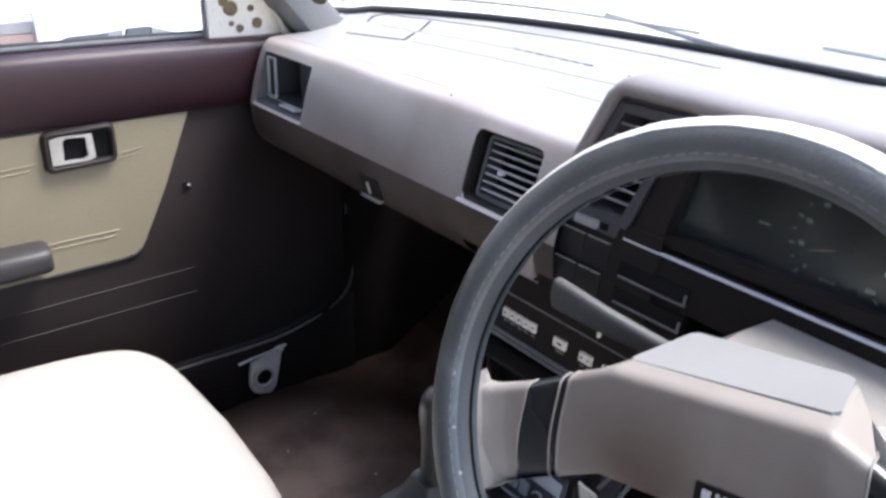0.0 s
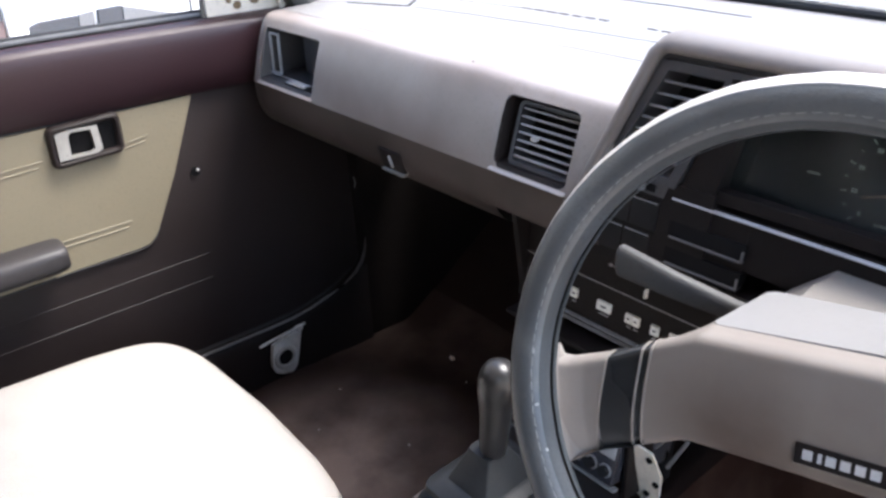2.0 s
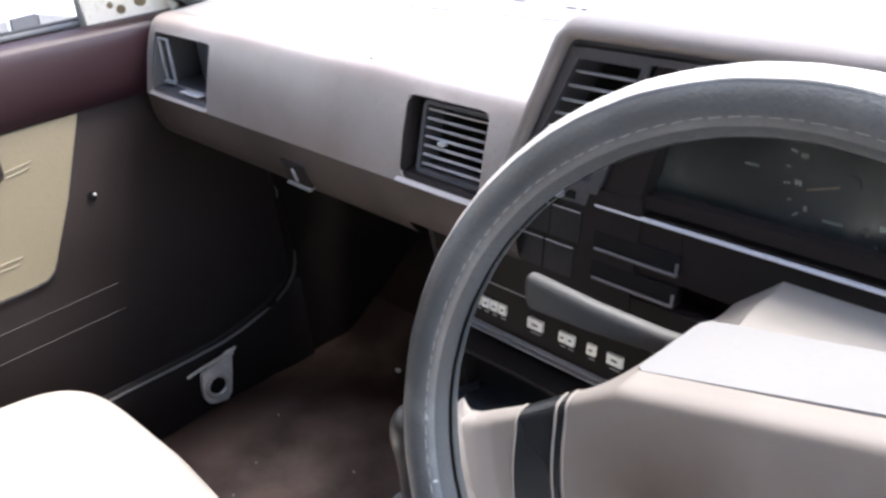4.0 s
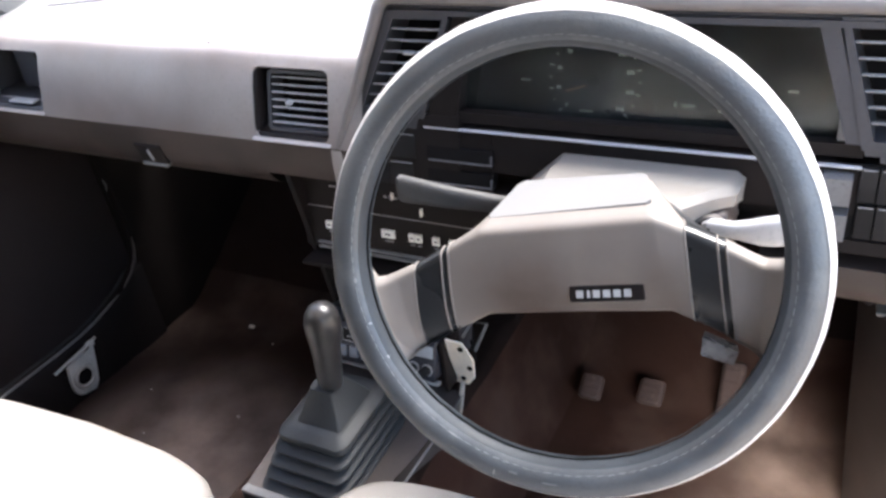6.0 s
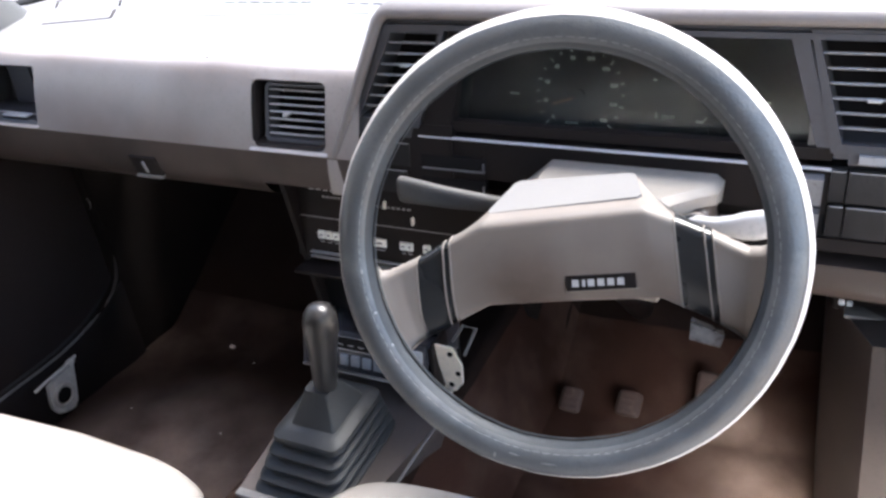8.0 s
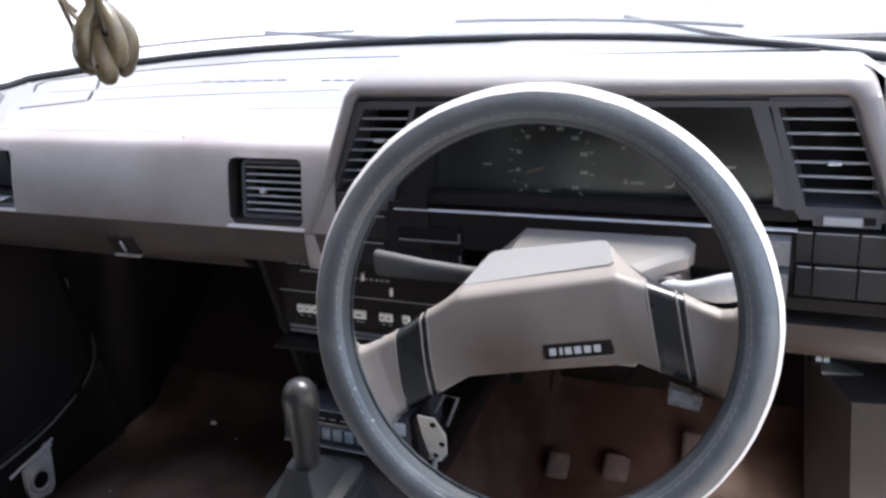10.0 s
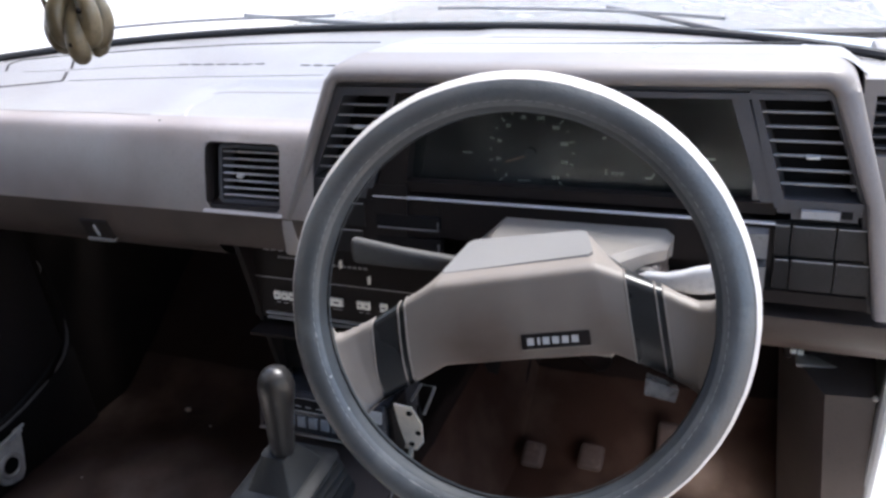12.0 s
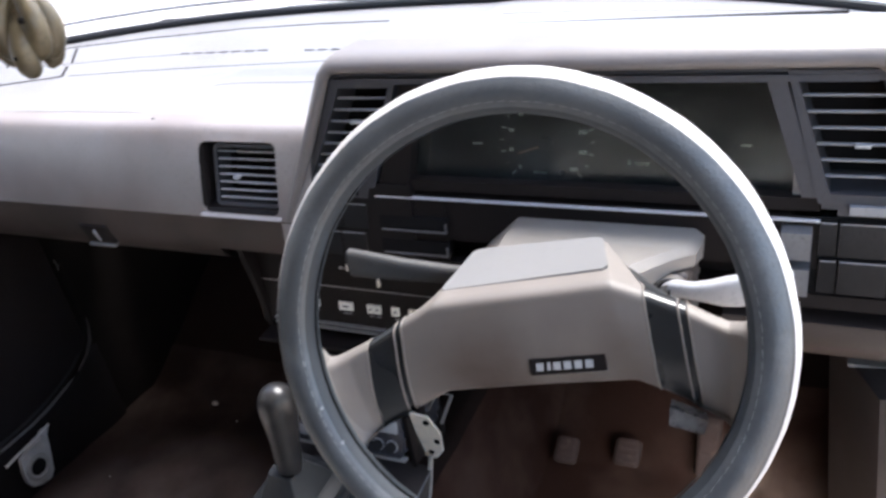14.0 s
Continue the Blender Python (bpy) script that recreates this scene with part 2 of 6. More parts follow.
# dash face: grime patches, with the front's shade also darkened into them
M_FACE = surface("grimy_shaded_dash_plastic", (0.2244, 0.1991, 0.1892), 0.37, var=0.1, big=3.5, bump=0.25, bscale=900, gvar=0.03, soil=(0.142, 0.112, 0.1), soil_at=0.42, soil_w=0.34, spec=0.7)
M_DUCT = surface("grey_duct_plastic", (0.286, 0.297, 0.308), 0.4, var=0.15, big=30)
M_CRUMB = surface("pale_crumb", (0.8, 0.7333, 0.6667), 0.9)


def tinted_round(m, col, spots, strength):
    """Blend a colour over a material round some places, for dusty floors and for painted light and shade: (x, y,
    radius), or (x, y, z, radius).
    """
    nt = m.node_tree
    b = nt.nodes["Principled BSDF"]
    under = b.inputs["Base Color"].links[0].from_socket
    tc, nz = nt.nodes.new("ShaderNodeTexCoord"), nt.nodes.new("ShaderNodeTexNoise")
    nz.inputs["Scale"].default_value, nz.inputs["Detail"].default_value = 9.0, 6.0
    nt.links.new(tc.outputs["Object"], nz.inputs["Vector"])
    fac = None
    for *spot, r in spots:
        d, f = nt.nodes.new("ShaderNodeVectorMath"), nt.nodes.new("ShaderNodeMapRange")
        d.operation = "DISTANCE"
        d.inputs[1].default_value = spot if len(spot) == 3 else (*spot, 0.0)
        nt.links.new(tc.outputs["Object"], d.inputs[0])
        f.interpolation_type = "SMOOTHSTEP"
        f.inputs[1].default_value, f.inputs[2].default_value, f.inputs[3].default_value, f.inputs[4].default_value = 0.0, r, 1.0, 0.0
        nt.links.new(d.outputs["Value"], f.inputs[0])
        if fac is None:
            fac = f.outputs[0]
        else:
            mx = nt.nodes.new("ShaderNodeMath")
            mx.operation = "MAXIMUM"
            nt.links.new(fac, mx.inputs[0])
            nt.links.new(f.outputs[0], mx.inputs[1])
            fac = mx.outputs[0]
    rg, mul, mix = nt.nodes.new("ShaderNodeMapRange"), nt.nodes.new("ShaderNodeMath"), nt.nodes.new("ShaderNodeMix")
    rg.inputs[1].default_value, rg.inputs[2].default_value, rg.inputs[3].default_value, rg.inputs[4].default_value = 0.3, 0.65, 0.3 * strength, strength
    nt.links.new(nz.outputs[0], rg.inputs[0])
    mul.operation = "MULTIPLY"
    nt.links.new(fac, mul.inputs[0])
    nt.links.new(rg.outputs[0], mul.inputs[1])
    mix.data_type = "RGBA"
    mix.inputs[7].default_value = (*col, 1)
    nt.links.new(mul.outputs[0], mix.inputs[0])
    nt.links.new(under, mix.inputs[6])
    nt.links.new(mix.outputs[2], b.inputs["Base Color"])


# dusty floor spots; the daylight falling there is brightened into them too
DUSTY_LIT = [(-0.58, 0.36, 0.46), (-0.74, 0.52, 0.28), (-0.50, 0.55, 0.24), (0.17, 0.80, 0.17), (0.20, 0.62, 0.26), (0.24, 0.74, 0.18), (0.05, 0.60, 0.14), (0.10, 0.88, 0.08)]
tinted_round(M_CARPET, (0.58, 0.48, 0.42), DUSTY_LIT, 1.3)
tinted_round(M_MAT, (0.56, 0.4, 0.32), DUSTY_LIT, 0.95)


# ---- building tools ----
def thing(name, label, category, kind="", at=(0, 0, 0), group=""):
    ob = new(name)
    ob.location = at
    ob.empty_display_size = 0.05
    return tagged(ob, label, category, group, kind)


def mesh_of(name, bm, smooth=True):
    bmesh.ops.recalc_face_normals(bm, faces=bm.faces)
    me = bpy.data.meshes.new(name)
    bm.to_mesh(me)
    bm.free()
    if smooth:
        for p in me.polygons:
            p.use_smooth = True
        me.set_sharp_from_angle(angle=radians(38))
    return me


def part(name, bm, material, parent=None, label="", smooth=True):
    me = mesh_of(name, bm, smooth)
    me.materials.append(material)
    ob = new(name, me)
    if parent is not None:
        ob.parent = parent
        ob.matrix_parent_inverse = Matrix.Translation(-parent.location)
    return tagged(ob, label)


def solo(name, bm, material, label, category, kind="", group="", smooth=True):
    return tagged(part(name, bm, material, None, "", smooth), label, category, group, kind)


def box(x0, x1, y0, y1, z0, z1, bev=0.0, seg=2, m=None):
    bm = bmesh.new()
    bmesh.ops.create_cube(bm, size=1)
    bmesh.ops.scale(bm, vec=(x1 - x0, y1 - y0, z1 - z0), verts=bm.verts)
    bmesh.ops.translate(bm, vec=((x0 + x1) / 2, (y0 + y1) / 2, (z0 + z1) / 2), verts=bm.verts)
    if bev:
        bmesh.ops.bevel(bm, geom=list(bm.edges), offset=bev, segments=seg, profile=0.5, affect="EDGES")
    if m is not None:
        bmesh.ops.transform(bm, matrix=m, verts=bm.verts)
    return bm


def loft(rings, closed=True, caps=True):
    """Rings of points, all with as many points, joined into a skin."""
    bm = bmesh.new()
    vs = [[bm.verts.new(p) for p in r] for r in rings]
    n = len(rings[0])
    for a, b in zip(vs, vs[1:]):
        for i in range(n if closed else n - 1):
            bm.faces.new((a[i], a[(i + 1) % n], b[(i + 1) % n], b[i]))
    if caps and closed:
        bm.faces.new(vs[0])
        bm.faces.new(vs[-1])
    return bm


def bevelled(bm, off, seg=2, angle=25):
    edges = [e for e in bm.edges if len(e.link_faces) == 2 and e.calc_face_angle(0) > radians(angle)]
    bmesh.ops.recalc_face_normals(bm, faces=bm.faces)
    bmesh.ops.bevel(bm, geom=edges, offset=off, segments=seg, profile=0.5, affect="EDGES", clamp_overlap=True)
    return bm


def slab(poly, y, thick, bev=0.0, lean=0.14, z0=0.58, seg=2):
    """A plate from a polygon in x and z, its face at y (leaning back with height), thick metres deep."""
    f = [(x, y + lean * (z - z0), z) for x, z in poly]
    b = [(x, yy + thick, z) for x, yy, z in f]
    bm = loft([f, b])
    return bevelled(bm, bev, seg) if bev else bm


def rect(x0, x1, z0, z1):
    return [(x0, z0), (x1, z0), (x1, z1), (x0, z1)]


def ring_plate(outer, inner, y, depth_out, depth_in, bev=0.0, lean=0.14, z0=0.58):
    """A frame between two polygons of equal length: a face, an outer side and an inner side."""
    fy = lambda z, d: y + lean * (z - z0) + d
    rings = [[(x, fy(z, depth_out), z) for x, z in outer], [(x, fy(z, 0), z) for x, z in outer],
             [(x, fy(z, 0), z) for x, z in inner], [(x, fy(z, depth_in), z) for x, z in inner]]
    bm = loft(rings, caps=False)
    return bevelled(bm, bev) if bev else bm


def tube(points, radius, sides=10, closed=False, flat=1.0):
    """A round bar through points; radius is one number or one for each point."""
    pts = [Vector(p) for p in points]
    rr = radius if hasattr(radius, "__len__") else [radius] * len(pts)
    rings, up = [], None
    for i, p in enumerate(pts):
        a, b = pts[i - 1] if (i or closed) else p, pts[(i + 1) % len(pts)] if (i + 1 < len(pts) or closed) else p
        d = (b - a).normalized()
        if up is None:
            up = d.orthogonal().normalized()
        up = (up - d * up.dot(d)).normalized()
        side = d.cross(up)
        rings.append([p + rr[i] * (math.cos(t) * side + flat * math.sin(t) * up) for t in [2 * math.pi * k / sides for k in range(sides)]])
    if closed:
        rings.append(rings[0])
    bm = loft(rings, caps=not closed)
    if closed:
        bmesh.ops.remove_doubles(bm, verts=bm.verts, dist=1e-6)
    return bm


def ball(c, r, scale=(1, 1, 1), seg=16):
    bm = bmesh.new()
    bmesh.ops.create_uvsphere(bm, u_segments=seg, v_segments=seg // 2 + 2, radius=r)
    bmesh.ops.scale(bm, vec=scale, verts=bm.verts)
    bmesh.ops.translate(bm, vec=c, verts=bm.verts)
    return bm


def disc(c, r, depth, axis="Y", seg=20, r2=None):
    bm = bmesh.new()
    bmesh.ops.create_cone(bm, cap_ends=True, segments=seg, radius1=r, radius2=r if r2 is None else r2, depth=depth)
    turn = {"Y": Matrix.Rotation(radians(90), 4, "X"), "X": Matrix.Rotation(radians(90), 4, "Y"), "Z": Matrix.Identity(4)}[axis]
    bmesh.ops.transform(bm, matrix=Matrix.Translation(c) @ turn, verts=bm.verts)
    return bm


def sstep(a, b, x):
    t = min(1, max(0, (x - a) / (b - a)))
    return t * t * (3 - 2 * t)


XC = -0.36          # the car's middle
X_LEFT, X_RIGHT = -1.02, 0.30


def y_screen(x):
    o = x + 0.36
    return 1.014 - 0.246 * o ** 2 - 0.64 * o ** 4


# ---- cabin shell ----
def grid_sheet(xs, ys, fz):
    bm = bmesh.new()
    vs = [[bm.verts.new((x, y, fz(x, y))) for x in xs] for y in ys]
    for a, b in zip(vs, vs[1:]):
        for i in range(len(xs) - 1):
            bm.faces.new((a[i], a[i + 1], b[i + 1], b[i]))
    return bm


def floor_z(x, y):
    tunnel = 0.20 * (sstep(-0.50, -0.43, x) - sstep(-0.25, -0.18, x))
    toe = 0.42 * max(0, y - 0.86) * 1.6
    lumps = 0.006 * noise.noise((x * 6, y * 6, 0)) + 0.003 * noise.noise((x * 17, y * 17, 3))
    return -0.012 + tunnel + toe + lumps


fl = grid_sheet(np.linspace(-1.05, 0.33, 90), np.linspace(-1.2, 0.93, 110), floor_z)
bmesh.ops.solidify(fl, geom=fl.faces[:], thickness=0.02)
solo("floor", fl, M_CARPET, "dusty dark brown carpet on the car floor", "carpet", "structure")
# extra sheet that lays the shaded carpet colour over the tunnel
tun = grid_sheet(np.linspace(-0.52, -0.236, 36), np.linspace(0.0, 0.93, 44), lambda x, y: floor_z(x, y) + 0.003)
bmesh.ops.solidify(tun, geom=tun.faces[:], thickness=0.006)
solo("tunnel_carpet", tun, M_TOECARPET, "brown carpet over the transmission tunnel, footwell shade in its colour", "carpet", "structure")
# toe board in the shaded carpet colour
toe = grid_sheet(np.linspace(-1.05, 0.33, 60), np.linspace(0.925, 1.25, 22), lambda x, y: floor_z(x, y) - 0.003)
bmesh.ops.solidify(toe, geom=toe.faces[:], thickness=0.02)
solo("toe_board", toe, M_TOECARPET, "brown carpet on the sloping toe board, footwell shade in its colour", "toe board", "structure")
solo("firewall", box(-1.06, 0.36, 1.2, 1.23, -0.1, 0.62), M_BLACK, "black bulkhead behind the dashboard", "wall", "structure")
up = bmesh.new()
uv = [[up.verts.new((x, y_screen(x) + d, z)) for x in np.linspace(-1.0, 0.33, 50)] for d, z in ((0.004, 0.45), (0.004, 0.6685), (0.012, 0.6685), (0.012, 0.45))]
for a, b in zip(uv, uv[1:]):
    for i in range(49):
        up.faces.new((a[i], a[i + 1], b[i + 1], b[i]))
solo("scuttle", up, M_BLACK, "black scuttle panel under the windscreen", "panel", "structure")
# added box: stops doorway light from crossing to the passenger footwell
solo("footwell_light_block", box(-0.46, -0.22, 0.86, 1.2, 0.10, 0.46, 0.03), M_TOE, "added black box that keeps light out of the far footwell", "heater", "structure")
solo("wall_right_front", box(0.315, 0.36, 0.96, 1.2, -0.1, 0.605), M_DOORLOW, "dark brown side of the footwell", "wall", "structure")
# unseen, and left without a window to keep light off the dash face
solo("wall_rear", box(-1.08, 0.36, -1.25, -1.2, -0.1, 1.12), M_BROWNWALL, "unseen brown wall closing the cabin behind the seats", "wall", "structure")


def roof_z(x, y):
    return 1.12 - 0.06 * ((x - XC) / 0.66) ** 2 - 0.05 * max(0, y / 0.3) ** 2


rf = grid_sheet(np.linspace(-1.0, 0.28, 20), np.linspace(-1.25, 0.36, 24), roof_z)
bmesh.ops.solidify(rf, geom=rf.faces[:], thickness=-0.03)
solo("ceiling", rf, M_HEADLINER, "pale cloth headliner under the car roof", "ceiling", "structure")
# unseen side walls, also windowless to hold back light from the rear
solo("wall_rear_left", box(-1.08, -1.03, -1.2, -0.45, -0.1, 1.06), M_BROWNWALL, "unseen brown wall closing the rear side of the cabin", "wall", "structure")
solo("wall_right", box(0.33, 0.37, -1.2, -0.40, -0.1, 1.06), M_BROWNWALL, "unseen brown wall closing the side behind the driver's doorway", "wall", "structure")

# windscreen, its seal and its pillars
SCREEN_Z = 0.672


def screen_point(x, s):
    xx = XC + (x - XC) * (1 - 0.14 * s)
    y = y_screen(x) + 0.012
    return (xx, y - s * (y - 0.36 + 0.10 * ((x - XC) / 0.66) ** 2), SCREEN_Z - 0.004 + s * 0.40)


sx = np.linspace(-1.0, 0.28, 40)
pane = bmesh.new()
vs = [[pane.verts.new(screen_point(x, s)) for x in sx] for s in np.linspace(0, 1, 12)]
for a, b in zip(vs, vs[1:]):
    for i in range(len(sx) - 1):
        pane.faces.new((a[i], a[i + 1], b[i + 1], b[i]))
windscreen = solo("window_1", pane, M_SCREEN, "curved glass windscreen of the car", "windscreen", "structure")
if windscreen.data.polygons[0].normal.y > 0:
    windscreen.data.flip_normals()
SEAL_END = [(-1.058, 0.712), (-1.047, 0.735), (-1.034, 0.758), (-1.018, 0.783)]
solo("windscreen_seal", tube([(x, y, SCREEN_Z - 0.003) for x, y in SEAL_END] + [(x, y_screen(x) + 0.002, SCREEN_Z + 0.0015) for x in np.linspace(-0.998, 0.31, 58)], 0.0058, 8), M_SEAL,
     "black rubber seal along the foot of the windscreen", "seal", "structure")


def pillar(side, name, label):
    mid = (X_LEFT + X_RIGHT) / 2
    half = (X_RIGHT - X_LEFT) / 2
    rings = []
    for s in np.linspace(0, 1, 8):
        p = Vector((mid + side * (half - 0.012 - 0.075 * s + (0.065 if side > 0 else 0)), 0.735 + (0.05 if side > 0 else 0) - 0.43 * s, 0.625 + 0.44 * s))
        w, d = 0.022 - 0.004 * s, 0.052 - 0.02 * s
        rings.append([p + Vector(v) for v in ((side * w, d, 0.0), (-side * w * 0.4, d, 0.0), (-side * w, d * 0.5, 0.0), (-side * w, -d * 0.6, 0.0), (-side * 0.3 * w, -d, 0.0), (side * w, -d, 0.0))])
    return solo(name, bevelled(loft(rings), 0.005), M_GREYPILLAR, label, "pillar", "structure")


pillar(-1, "pillar_left", "dark grey trimmed windscreen pillar")
pillar(1, "pillar_right", "dark grey trimmed windscreen pillar")

# ---- dashboard ----
dash = thing("dashboard", "grey-brown moulded plastic dashboard with an empty vent hole", "dashboard", at=(XC, 0.8, 0.5))


def hood_rise(x, y):
    """How far the instrument hood lifts the dash top."""
    left = sstep(-0.318, -0.268, x - 0.05 * sstep(0.60, 0.9, y))
    right = 1 - 0.27 * sstep(0.205, 0.24, x)
    return min(left, right)


def dash_top_z(x, y):
    s = min(1, max(0, (y - 0.636) / (y_screen(x) - 0.636)))
    low = 0.6432 + 0.0245 * sstep(0.02, 1.0, s)
    tray = -0.0045 * sstep(-0.562, -0.545, x) * (1 - sstep(0.755, 0.772, y - 0.02 * sstep(-0.545, -0.52, x) + 0.012)) * sstep(0.625, 0.65, y)
    high = 0.716 - 0.046 * sstep(0.1, 1.0, s)
    h = hood_rise(x, y)
    return low + tray * (1 - h) + (high - low) * h


top = bmesh.new()
xs = np.concatenate([np.linspace(-0.992, -0.54, 26), np.linspace(-0.53, -0.2, 60), np.linspace(-0.19, 0.19, 16), np.linspace(0.195, 0.288, 18)])
ss = np.concatenate([np.linspace(0, 0.3, 22), np.linspace(0.32, 1, 26)])
vs = [[top.verts.new((x, 0.636 + s * (y_screen(x) - 0.636), dash_top_z(x, 0.636 + s * (y_screen(x) - 0.636)))) for x in xs] for s in ss]
for a, b in zip(vs, vs[1:]):
    for i in range(len(xs) - 1):
        top.faces.new((a[i], a[i + 1], b[i + 1], b[i]))
part("dash_top", top, M_DASHTOP, dash)
rows = []
for y in np.linspace(0.690, 0.808, 14):
    xl = float(np.interp(y, [0.690, 0.712, 0.735, 0.758, 0.783, 0.81], [-1.058, -1.054, -1.044, -1.032, -1.016, -0.997]))
    z = dash_top_z(-0.992, y) - 0.0008
    rows.append([(-0.9915, y, z), (xl, y, z), (xl, y, z - 0.03), (-0.9915, y, z - 0.03)])
part("dash_corner", bevelled(loft(rows), 0.0015), M_DASHTOP, dash)

# the face: a profile run along x, with holes left for the vents
PROFILE = [(0.6366, 0.6428), (0.617, 0.6430), (0.608, 0.6426), (0.6025, 0.641), (0.599, 0.6385), (0.5962, 0.635), (0.5915, 0.628), (0.5845, 0.609), (0.5785, 0.590), (0.5735, 0.571), (0.569, 0.553),
           (0.5680, 0.547), (0.5683, 0.539), (0.5688, 0.531), (0.5699, 0.5215), (0.5722, 0.5115), (0.5757, 0.502), (0.5805, 0.4935), (0.5867, 0.4862), (0.594, 0.4802), (0.603, 0.4755), (0.614, 0.4725), (0.63, 0.471), (0.65, 0.471), (0.70, 0.474)]
FX = [-0.995, -0.992, -0.985, -0.975, -0.959, -0.9, -0.816, -0.7, -0.6, -0.5, -0.456, -0.408, -0.354, -0.34, -0.325, -0.31]
HOLES = ((-0.959, -0.816), (-0.456, -0.354))


def face_off(x):
    return 0.03 * max(0, (-0.975 - x) / 0.02) ** 2


face = bmesh.new()
vs = [[face.verts.new((x, y + face_off(x), z)) for x in FX] for y, z in PROFILE]
for j, (a, b) in enumerate(zip(vs, vs[1:])):
    for i in range(len(FX) - 1):
        zc, xc = (PROFILE[j][1] + PROFILE[j + 1][1]) / 2, (FX[i] + FX[i + 1]) / 2
        if 0.553 < zc < 0.628 and any(h0 < xc < h1 for h0, h1 in HOLES):
            continue
        if zc < 0.5025 and xc > -0.456:
            continue
        face.faces.new((a[i], a[i + 1], b[i + 1], b[i]))
# the band below gets the shaded colour
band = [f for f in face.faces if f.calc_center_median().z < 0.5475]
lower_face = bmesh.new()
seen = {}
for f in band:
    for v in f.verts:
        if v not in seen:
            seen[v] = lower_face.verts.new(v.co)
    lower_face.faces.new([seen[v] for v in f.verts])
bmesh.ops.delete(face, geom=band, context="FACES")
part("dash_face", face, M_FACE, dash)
part("lower_face", lower_face, M_LOWFACE, dash, "lower band of the dashboard, shade put into its colour")
part("end_panel", box(-1.0, -0.9955, 0.66, 1.0, 0.48, 0.632, 0.002), M_DASHLOW, dash)
part("under_panel", box(-0.99, -0.45, 0.69, 0.9, 0.44, 0.455, 0.003), M_BLACK, dash)


def vent_well(x0, x1, depth):
    """The sides and back of a vent's hole in the face."""
    f = [(x0, 0.569, 0.553), (x1, 0.569, 0.553), (x1, 0.5915, 0.628), (x0, 0.5915, 0.628)]
    f1 = [(x0 + 0.002, 0.573, 0.557), (x1 - 0.002, 0.573, 0.557), (x1 - 0.002, 0.595, 0.625), (x0 + 0.002, 0.595, 0.625)]
    b = [(x, y + depth, z) for x, y, z in f1]
    bm = loft([f, f1, b], caps=False)
    bm.faces.new([bm.verts.new(p) for p in b])
    return bm


def hole_corners(x0, x1, r, parent):
    """Four fillets, flush with the face, that round off a vent hole's corners."""
    z0, z1 = 0.553, 0.628
    fy_ = lambda z: 0.569 + 0.3 * (z - 0.553) - 0.0004
    for cx, cz, sx_, sz_ in ((x0, z0, 1, 1), (x1, z0, -1, 1), (x1, z1, -1, -1), (x0, z1, 1, -1)):
        poly = [(cx, cz)] + [(cx + sx_ * r * (1 - math.cos(a)), cz + sz_ * r * (1 - math.sin(a))) for a in np.linspace(0, math.pi / 2, 7)]
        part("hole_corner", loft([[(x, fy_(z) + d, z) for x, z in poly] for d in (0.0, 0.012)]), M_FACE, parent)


# the empty hole beside the door, with what is left of its duct
well = part("vent_hole", vent_well(-0.959, -0.816, 0.075), M_FRAME, dash, "empty vent hole in the dashboard")
hole_corners(-0.959, -0.816, 0.005, well)
part("lower_lip", bevelled(loft([[(-0.962, 0.5640, 0.5500), (-0.813, 0.5640, 0.5500), (-0.813, 0.572, 0.5535), (-0.962, 0.572, 0.5535)],
                                [(-0.96, 0.596, 0.558), (-0.815, 0.596, 0.558), (-0.815, 0.596, 0.5555), (-0.96, 0.596, 0.5555)]]), 0.0008), M_DASH, well)
for x in (-0.953, -0.930):
    part("duct_frame", box(x - 0.0013, x + 0.0013, 0.5895, 0.5935, 0.562, 0.621, 0.0008), M_DUCT, well)
part("duct_frame", box(-0.954, -0.929, 0.5895, 0.5935, 0.6185, 0.621, 0.0008), M_DUCT, well)
part("duct_frame", box(-0.954, -0.929, 0.5860, 0.5935, 0.561, 0.5635, 0.0008), M_DUCT, well)
part("duct_wall", box(-0.912, -0.868, 0.622, 0.627, 0.562, 0.622, 0.002), M_FRAME, well, "blue-grey plastic inside the hole")
part("duct_flap", box(-0.885, -0.838, 0.571, 0.584, 0.5605, 0.5635, 0.0012), M_DUCT, well)

# the vent in the middle
vent = part("centre_vent", vent_well(-0.456, -0.354, 0.06), M_BLACK, dash, "black louvred air vent")
lean_v = 0.3
hole_corners(-0.456, -0.354, 0.009, vent)


def round_rect(x0, x1, z0, z1, r, n=5):
    return [(cx + r * math.cos(a + k * math.pi / 2), cz + r * math.sin(a + k * math.pi / 2)) for k, (cx, cz) in enumerate(((x1 - r, z1 - r), (x0 + r, z1 - r), (x0 + r, z0 + r), (x1 - r, z0 + r))) for a in np.linspace(0, math.pi / 2, n)]


part("vent_frame", ring_plate(round_rect(-0.4425, -0.3575, 0.5575, 0.6225, 0.006), round_rect(-0.4385, -0.3605, 0.561, 0.619, 0.004), 0.588, 0.03, 0.014, 0.0007, lean_v, 0.59), M_FRAME, vent, "dark frame of the louvre")
part("lower_lip", bevelled(loft([[(-0.459, 0.5640, 0.5500), (-0.351, 0.5640, 0.5500), (-0.351, 0.571, 0.5535), (-0.459, 0.571, 0.5535)],
                                [(-0.456, 0.596, 0.558), (-0.354, 0.596, 0.558), (-0.354, 0.596, 0.5555), (-0.456, 0.596, 0.5555)]]), 0.0008), M_DASH, vent)
